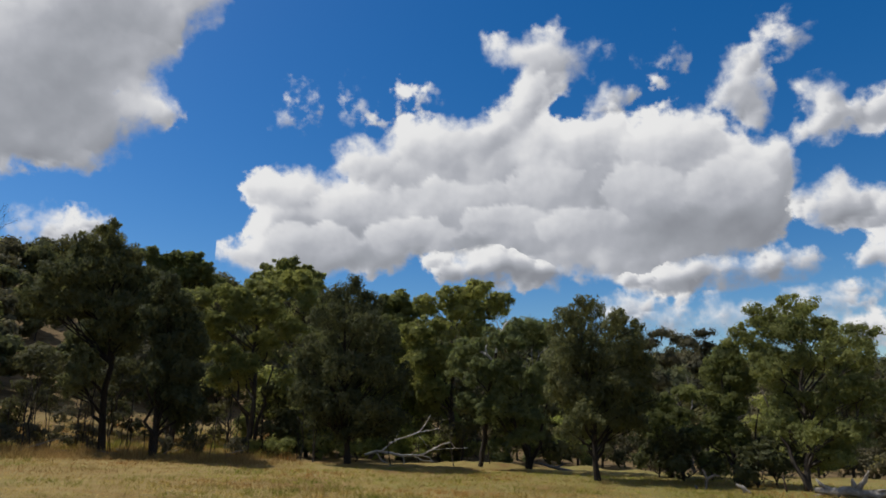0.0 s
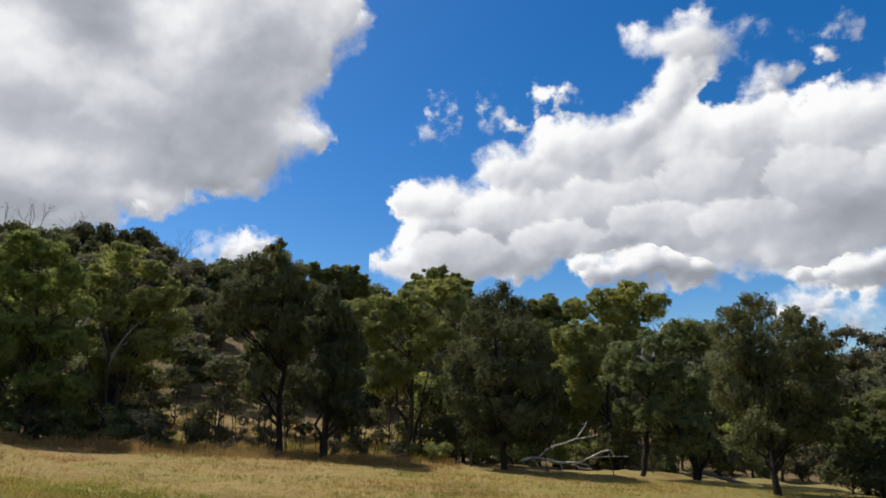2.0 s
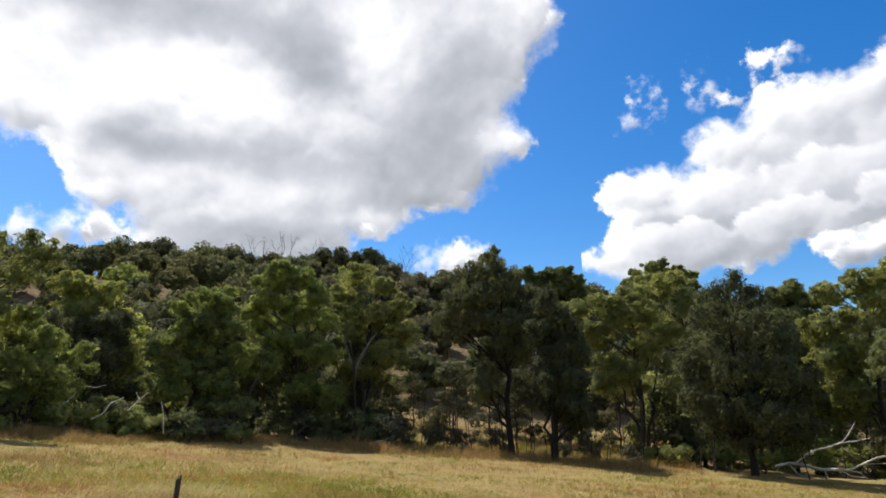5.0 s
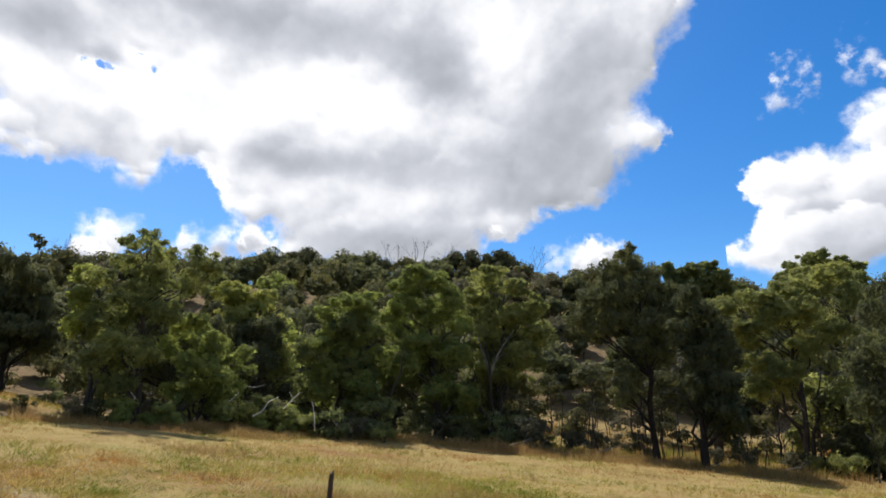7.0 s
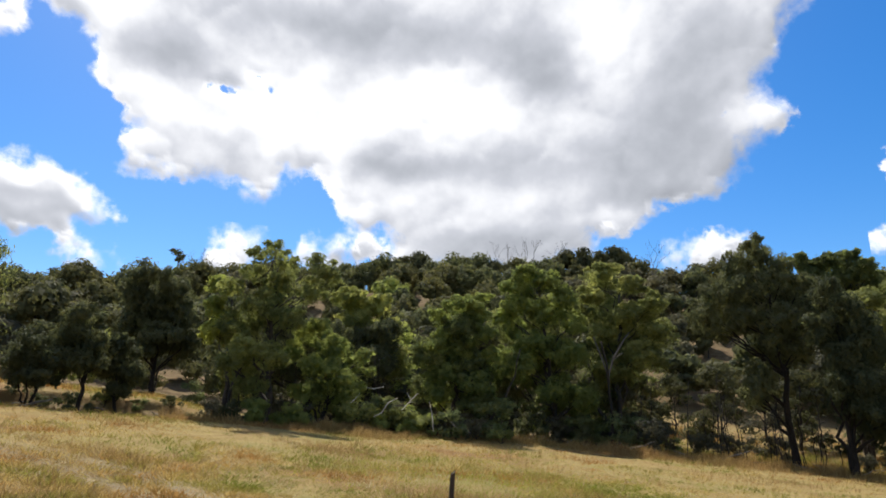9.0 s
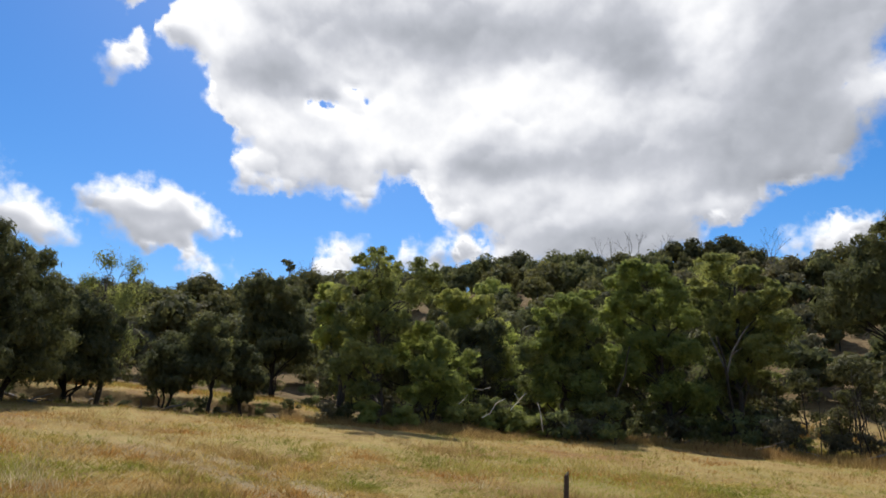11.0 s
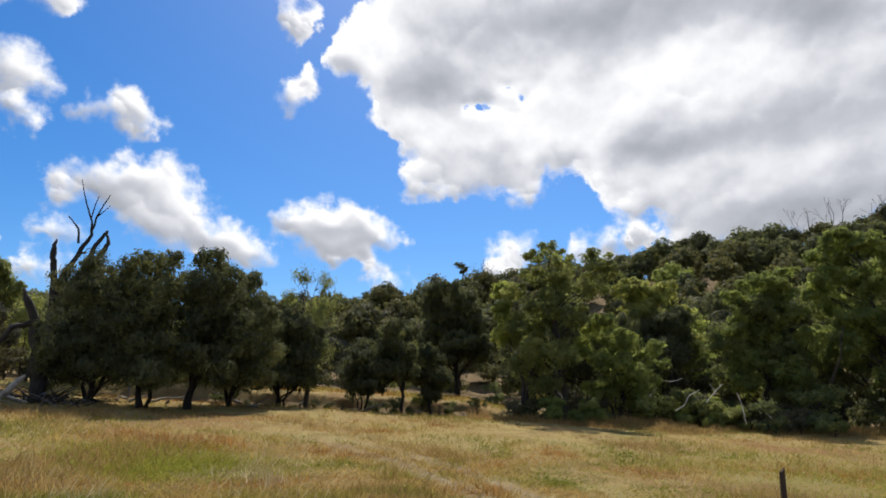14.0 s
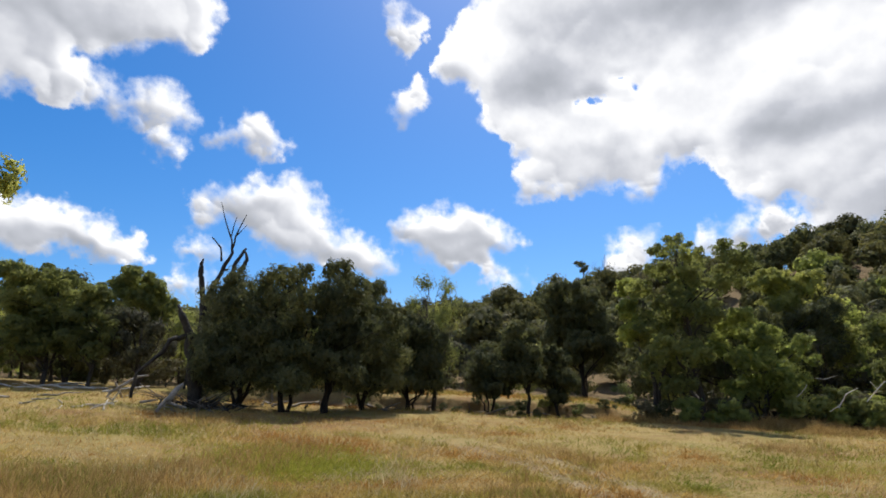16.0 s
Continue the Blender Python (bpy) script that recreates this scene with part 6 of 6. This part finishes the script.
places = [(72.3, 41.0, 0.85), (75.6, 40.6, 0.95), (73.9, 40.8, 0.7), (69.5, 41.5, 1.0), (61.5, 43, 1.1), (59.5, 42.5, 0.9), (84.5, 43.5, 0.8), (82.3, 45, 0.7), (44, 52, 1.3), (37.5, 50, 1.4), (98.5, 40, 0.8)]
for az in np.arange(14, 66, 1.7):
    if 18 < az < 33 and prnd.random() < 0.5:
        continue
    places.append((az + prnd.uniform(-0.5, 0.5), prnd.uniform(50, 56) - (8 if az > 50 else 0), prnd.uniform(0.8, 1.6)))
    if not 15 < az < 38:
        places.append((az + prnd.uniform(-0.5, 0.5), prnd.uniform(55, 70), prnd.uniform(1.0, 2.2)))
for az in np.arange(-34, 14, 2.2):
    places.append((az + prnd.uniform(-0.7, 0.7), prnd.uniform(56, 72), prnd.uniform(1.0, 2.0)))
for az in np.arange(76, 98, 4.4):
    places.append((az + prnd.uniform(-0.5, 0.5), prnd.uniform(54, 62), prnd.uniform(0.8, 1.5)))
for az in np.arange(98, 136, 2.0):
    places.append((az + prnd.uniform(-0.7, 0.7), prnd.uniform(48, 60), prnd.uniform(0.8, 1.5)))
bright = [(70.9, 40.5, 0.62), (67.7, 40.5, 0.58), (69.2, 41.2, 0.4), (60.6, 43, 0.5), (58.2, 42.5, 0.4)]
places = [p for p in places if p[1] > 43 or p[0] > 80 or p[0] < 0]
places += [(a + prnd.uniform(-0.4, 0.4), prnd.uniform(42.5, 46), prnd.uniform(0.7, 1.2)) for a in np.arange(50, 76, 1.9)]
bush_sorts = bush_variants(1500, 0.27, 0.15, 1200)
for k, (az, dist, size) in enumerate(((-19.5, 44, 1.0), (-21.5, 46, 0.95), (-24.6, 41, 0.85), (-26, 43, 0.8), (-17.5, 47, 0.9))):
    copy_thing(bush_sorts[(3, 2, 3, 4, 3)[k]], pose(*at(az, dist), 0, 0, 60 * k) @ Matrix.Diagonal((size, size, size, 1)))
# low dark scrub added along the creek's far bank to darken its shaded strip
for k in range(11):
    az = 75.5 + 2.1 * k + prnd.uniform(-0.8, 0.8)
    size = prnd.uniform(0.13, 0.26)
    copy_thing(bush_sorts[prnd.choice((3, 3, 2))], pose(*at(az, prnd.uniform(43.6, 46)), 0, 0, 77 * k) @ Matrix.Diagonal((size * 1.3, size * 1.3, size, 1)))
scatter(bush_sorts, [(a, d, 0.52 * size) for a, d, size in places], (1, 3, 3, 4, 7))

rng = np.random.default_rng(1290)
first = make_tree("bush", [(x, y, z, 1.0, 1.0, 0.75) for x, y, z in ((0, 0, 1.2), (-1.0, 0.3, 0.9), (0.9, -0.2, 1.1), (0.2, 0.5, 2.1), (-0.4, -0.5, 1.9))], "green", BARK_GREY, 0.06, 3500, 0.24, 0.13, 1291,
                  "fresh bright green bush at the paddock edge", 0.3, "bushes under the trees", 0.3, 0)
first["category"] = "bush"
for k, (az, dist, size) in enumerate(bright):
    m = pose(*at(az, dist), 0, 0, 70 * k) @ Matrix.Diagonal((size, size, size, 1))
    if k:
        copy_thing(first, m)
bright_m = pose(*at(*bright[0][:2]), 0, 0, 0) @ Matrix.Diagonal((0.62, 0.62, 0.62, 1))
first.matrix_basis = bright_m

# thin saplings at the wood's edge
rnd = random.Random(31)
for k in range(80):
    az = rnd.choice((rnd.uniform(14, 40), rnd.uniform(16, 34), rnd.uniform(-10, 36), rnd.uniform(60, 74)))
    dist = rnd.uniform(48, 60)
    wood, twig = Wood(), Wood()
    high = rnd.uniform(2.2, 5.5)
    lean = rnd.uniform(-0.5, 0.5)
    path = bent((0, 0, -0.2), (lean, rnd.uniform(-0.4, 0.4), high), 6, 0.12, rnd)
    wood.limb(path, [0.045 * (1 - 0.12 * i) for i in range(7)], 5)
    for q in path[3:]:
        for _ in range(2):
            twig.limb(bent(q, q + Vector((rnd.uniform(-0.7, 0.7), rnd.uniform(-0.7, 0.7), rnd.uniform(0.1, 0.8))), 2, 0.05, rnd), [0.02, 0.014, 0.006], 4)
    root = tagged(new("sapling"), "thin bare dry sapling at the wood's edge", "sapling", "saplings under the trees")
    wood_mat = rnd.choice((BARK_DARK, BARK_GREY))
    part("stem", wood.mesh("stem"), wood_mat, root)
    tagged(part("spray", twig.mesh("spray"), wood_mat, root), kind="stuff")
    root.matrix_basis = pose(*at(az, dist), 0, 0, 0)

# sticks heaped at the foot of the dead tree, and scattered over the ground
rnd = random.Random(32)


def stick(x, y, length, r, mat, label, rise=0.15):
    wood = Wood()
    a = rnd.uniform(0, 2 * pi)
    d = Vector((cos(a), sin(a), 0)) * length
    end = rise * length * rnd.uniform(0.2, 1)
    wood.limb(bent((0, 0, 0.0), (d.x, d.y, end), 5, 0.07 * length, rnd), [r, r * 0.95, r * 0.85, r * 0.7, r * 0.5, r * 0.25], 6)
    root = tagged(new("fallen_branch"), label, "branch", "dead sticks on the ground")
    part("branch", wood.mesh("stick"), mat, root)
    root.matrix_basis = pose(x, y, float(ground_z(x, y)) + r * 0.6, 0, 0, 0)


for k in range(70):
    x, y = bearing(rnd.gauss(111.4, 1.5), rnd.gauss(34.0, 1.2))
    stick(x, y, rnd.uniform(0.6, 2.0), rnd.uniform(0.015, 0.055), rnd.choice((WOOD_SHADED, WOOD_SHADED, WOOD_SHADED, WOOD_GREY)), "dead stick heaped at the dead tree's foot", 0.6)
for k in range(14):
    x, y = bearing(rnd.uniform(113, 125), rnd.uniform(31, 43))
    stick(x, y, rnd.uniform(0.5, 2.2), rnd.uniform(0.03, 0.07), WOOD_PALE, "bleached stick lying in dry grass", 0.1)
for k in range(9):
    x, y = bearing(rnd.uniform(117, 126), rnd.uniform(41, 45))
    stick(x, y, rnd.uniform(1.4, 3.6), rnd.uniform(0.035, 0.075), WOOD_WHITE, "long bleached branch lying beyond the snag", 0.14)
for k in range(7):
    x, y = bearing(rnd.uniform(116.5, 122), rnd.uniform(31, 36))
    stick(x, y, rnd.uniform(0.3, 0.8), rnd.uniform(0.03, 0.06), WOOD_WHITE, "short bleached piece of broken wood", 0.8)
for k in range(12):
    x, y = bearing(rnd.uniform(95, 107), rnd.uniform(36, 40))
    stick(x, y, rnd.uniform(0.6, 2.4), rnd.uniform(0.03, 0.08), rnd.choice((WOOD_GREY, WOOD_PALE)), "dead branch lying under the trees", 0.3)
for k in range(30):
    x, y = bearing(rnd.uniform(14, 66), rnd.uniform(47, 58))
    stick(x, y, rnd.uniform(0.6, 2.6), rnd.uniform(0.02, 0.06), rnd.choice((WOOD_GREY, WOOD_PALE)), "dead branch on the leaf litter", 0.45)
for k in range(22):
    x, y = bearing(rnd.uniform(76, 98), rnd.uniform(41.5, 45))
    stick(x, y, rnd.uniform(0.8, 3.0), rnd.uniform(0.04, 0.12), WOOD_GREY, "dark log lying in the gully", 0.3)


def fence_post():
    """A split hardwood post with a ragged, weathered top."""
    rnd = random.Random(3)
    bm = bmesh.new()
    rings = []
    for i in range(9):
        z = -0.4 + 1.75 * i / 8
        ring = []
        for k in range(10):
            a = 2 * pi * k / 10
            r = 0.062 * (1 + 0.14 * sin(2 * a + 0.6) + 0.05 * rnd.uniform(-1, 1)) * (1 - 0.02 * i)
            top = (0.05 * cos(a - 0.8) + rnd.uniform(-0.02, 0.02)) if i == 8 else 0
            ring.append(bm.verts.new((cos(a) * r + 0.012 * i, sin(a) * r * 0.8, z + top)))
        rings.append(ring)
    for p, q in zip(rings, rings[1:]):
        for k in range(10):
            bm.faces.new((p[k], p[(k + 1) % 10], q[(k + 1) % 10], q[k]))
    bm.faces.new(rings[-1])
    me = bpy.data.meshes.new("fence_post")
    bm.to_mesh(me)
    me.materials.append(POST_WOOD)
    ob = tagged(new("fence_post", me), "old dark split timber post in dry grass", "post")
    x, y, z = at(54.5, 15.6)
    ob.matrix_basis = pose(x, y, z + POST_LIFT, 0, 0, 55)


POST_LIFT = -0.21
fence_post()
wood = Wood()
wood.limb([(0, 0, -0.2), (-0.05, 0, 0.4), (-0.12, 0, 0.85)], [0.05, 0.05, 0.045], 7)
stake = tagged(new("stake", wood.mesh("stake")), "short dark leaning stake in grass", "post")
stake.data.materials.append(POST_WOOD)
stake.matrix_basis = pose(*at(-26.6, 39), 0, 0, -27)

# ---- grass ----


def grass(name, mat, label, tufts, blades, high, width, seed, where, lean=0.5):
    """Tufts of tapering blades; where(rng, n) gives bearings, distances and a height share."""
    rng = np.random.default_rng(seed)
    az, r, share = where(rng, tufts)
    x, y = -np.sin(np.radians(az)) * r, np.cos(np.radians(az)) * r
    z = ground_z(x, y)
    base = np.repeat(np.stack([x, y, z], -1), blades, axis=0)
    h = np.repeat(share, blades) * high * rng.uniform(0.5, 1.2, tufts * blades)
    spread = rng.normal(size=(tufts * blades, 2)) * 0.09
    base[:, :2] += spread
    base[:, 2] -= 0.04
    a = rng.uniform(0, 2 * pi, tufts * blades)
    w = width * rng.uniform(0.6, 1.5, tufts * blades)
    side = np.stack([np.cos(a) * w, np.sin(a) * w, np.zeros_like(a)], -1)
    tip = base + np.stack([spread[:, 0] * 2 + rng.normal(size=len(a)) * lean * h * 0.5, spread[:, 1] * 2 + rng.normal(size=len(a)) * lean * h * 0.5, h], -1)
    me = fast_mesh(name, np.stack([base - side, base + side, tip], 1), 3)
    me.materials.append(mat)
    tagged(new(name, me), label, "grass", kind="stuff")


def paddock(rng, n):
    az = rng.uniform(-42, 138, n)
    r = 1 / rng.uniform(1 / 48.0, 1 / 12.0, n)
    patch = np.array([noise.noise((-sin(radians(a)) * d * 0.2, cos(radians(a)) * d * 0.2, 5.0)) for a, d in zip(az, r)])
    # worn short along the old wheel track
    worn = np.abs(np.abs(az - (75.5 + (r - 16) * 1.68)) * np.radians(1) * r - 0.75) < 0.5
    return az, r, (0.75 + 0.6 * np.clip(patch, -0.6, 1)) * np.where(worn & (rng.random(n) < 0.9) & (r < 29), 0.15, 1.0)


def seeding(rng, n):
    az = rng.uniform(-42, 138, n * 4)
    r = 1 / rng.uniform(1 / 46.0, 1 / 13.0, n * 4)
    patch = np.array([noise.noise((-sin(radians(a)) * d * 0.13, cos(radians(a)) * d * 0.22, 9.0)) for a, d in zip(az, r)])
    keep = np.argsort(-(patch + rng.normal(size=n * 4) * 0.15))[:n]
    az, r = az[keep], r[keep]
    off = np.abs(az - (75.5 + (r - 16) * 1.68)) * np.radians(1) * r
    return az, r, np.where((off < 1.5) & (r < 27), 0.2, 1.0)


def edge_clumps(rng, n):
    """Rank grass where the paddock meets the wood: drifts of uneven height, thin between them."""
    az = np.concatenate([rng.uniform(12, 78, n - n // 3), rng.normal(62, 5, n // 3)])
    r = 41 + 6 * smooth((62 - az) / 10) * smooth((az + 10) / 40) + rng.normal(size=n) * 2.0
    patch = np.array([noise.noise((a * 0.5, d * 0.25, 2.0)) + 0.6 * noise.noise((a * 1.7, d * 0.8, 6.0)) for a, d in zip(az, r)])
    share = np.clip(0.62 + 0.75 * patch, 0.12, 1.25) * np.exp(-((r - 41.5 - 6 * smooth((62 - az) / 10)) / 3.2) ** 2)
    return az, r, np.maximum(share, 0.15)


def green_patches(rng, n):
    m = int(n * 0.45)
    az = np.concatenate([rng.normal(103.5, 3.4, m), rng.normal(50, 7, n // 4), rng.uniform(-35, 22, n - m - n // 4)])
    r = np.concatenate([rng.normal(19, 1.4, m), rng.normal(24, 3.5, n // 4), rng.uniform(33, 46, n - m - n // 4)])
    return az, r, np.full(n, 0.8)


grass("paddock_grass", STRAW, "dry straw grass covering the open paddock", 42000, 6, 0.26, 0.014, 51, paddock)
grass("seeding_grass", SEED, "patches of taller reddish seeding grass", 9000, 6, 0.36, 0.012, 52, seeding)
grass("edge_grass", SEED, "tall rank brown grass along the wood's edge", 6500, 8, 0.92, 0.016, 53, edge_clumps)
def under_wood(rng, n):
    az = np.concatenate([rng.uniform(13, 39, n - n // 2), rng.uniform(74, 104, n // 2)])
    r = np.where(az < 50, rng.uniform(50, 84, n), rng.uniform(46.5, 66, n))
    patch = np.array([noise.noise((a * 0.6, d * 0.25, 4.0)) for a, d in zip(az, r)])
    return az, r, (0.7 + 0.8 * np.clip(patch, -0.6, 1)) * np.where(az > 50, 0.5, 1.0)


grass("scrub_grass", STRAW, "tall dry golden grass under the open trees", 7500, 7, 0.8, 0.022, 55, under_wood)
def bleached(rng, n):
    az = np.concatenate([rng.uniform(92, 138, n // 2), rng.uniform(-42, 138, n - n // 2)])
    r = 1 / rng.uniform(1 / 34.0, 1 / 12.5, n)
    patch = np.array([noise.noise((-sin(radians(a)) * d * 0.3, cos(radians(a)) * d * 0.3, 14.0)) for a, d in zip(az, r)])
    return az, r, 0.5 + 0.9 * np.clip(patch + 0.2, 0, 1)


grass("pale_grass", PALE_GRASS, "scattered tufts of bleached pale grass", 3000, 6, 0.27, 0.010, 56, bleached)
grass("green_grass", GREEN_GRASS, "patches of short green grass in the paddock", 8000, 6, 0.2, 0.014, 54, green_patches)
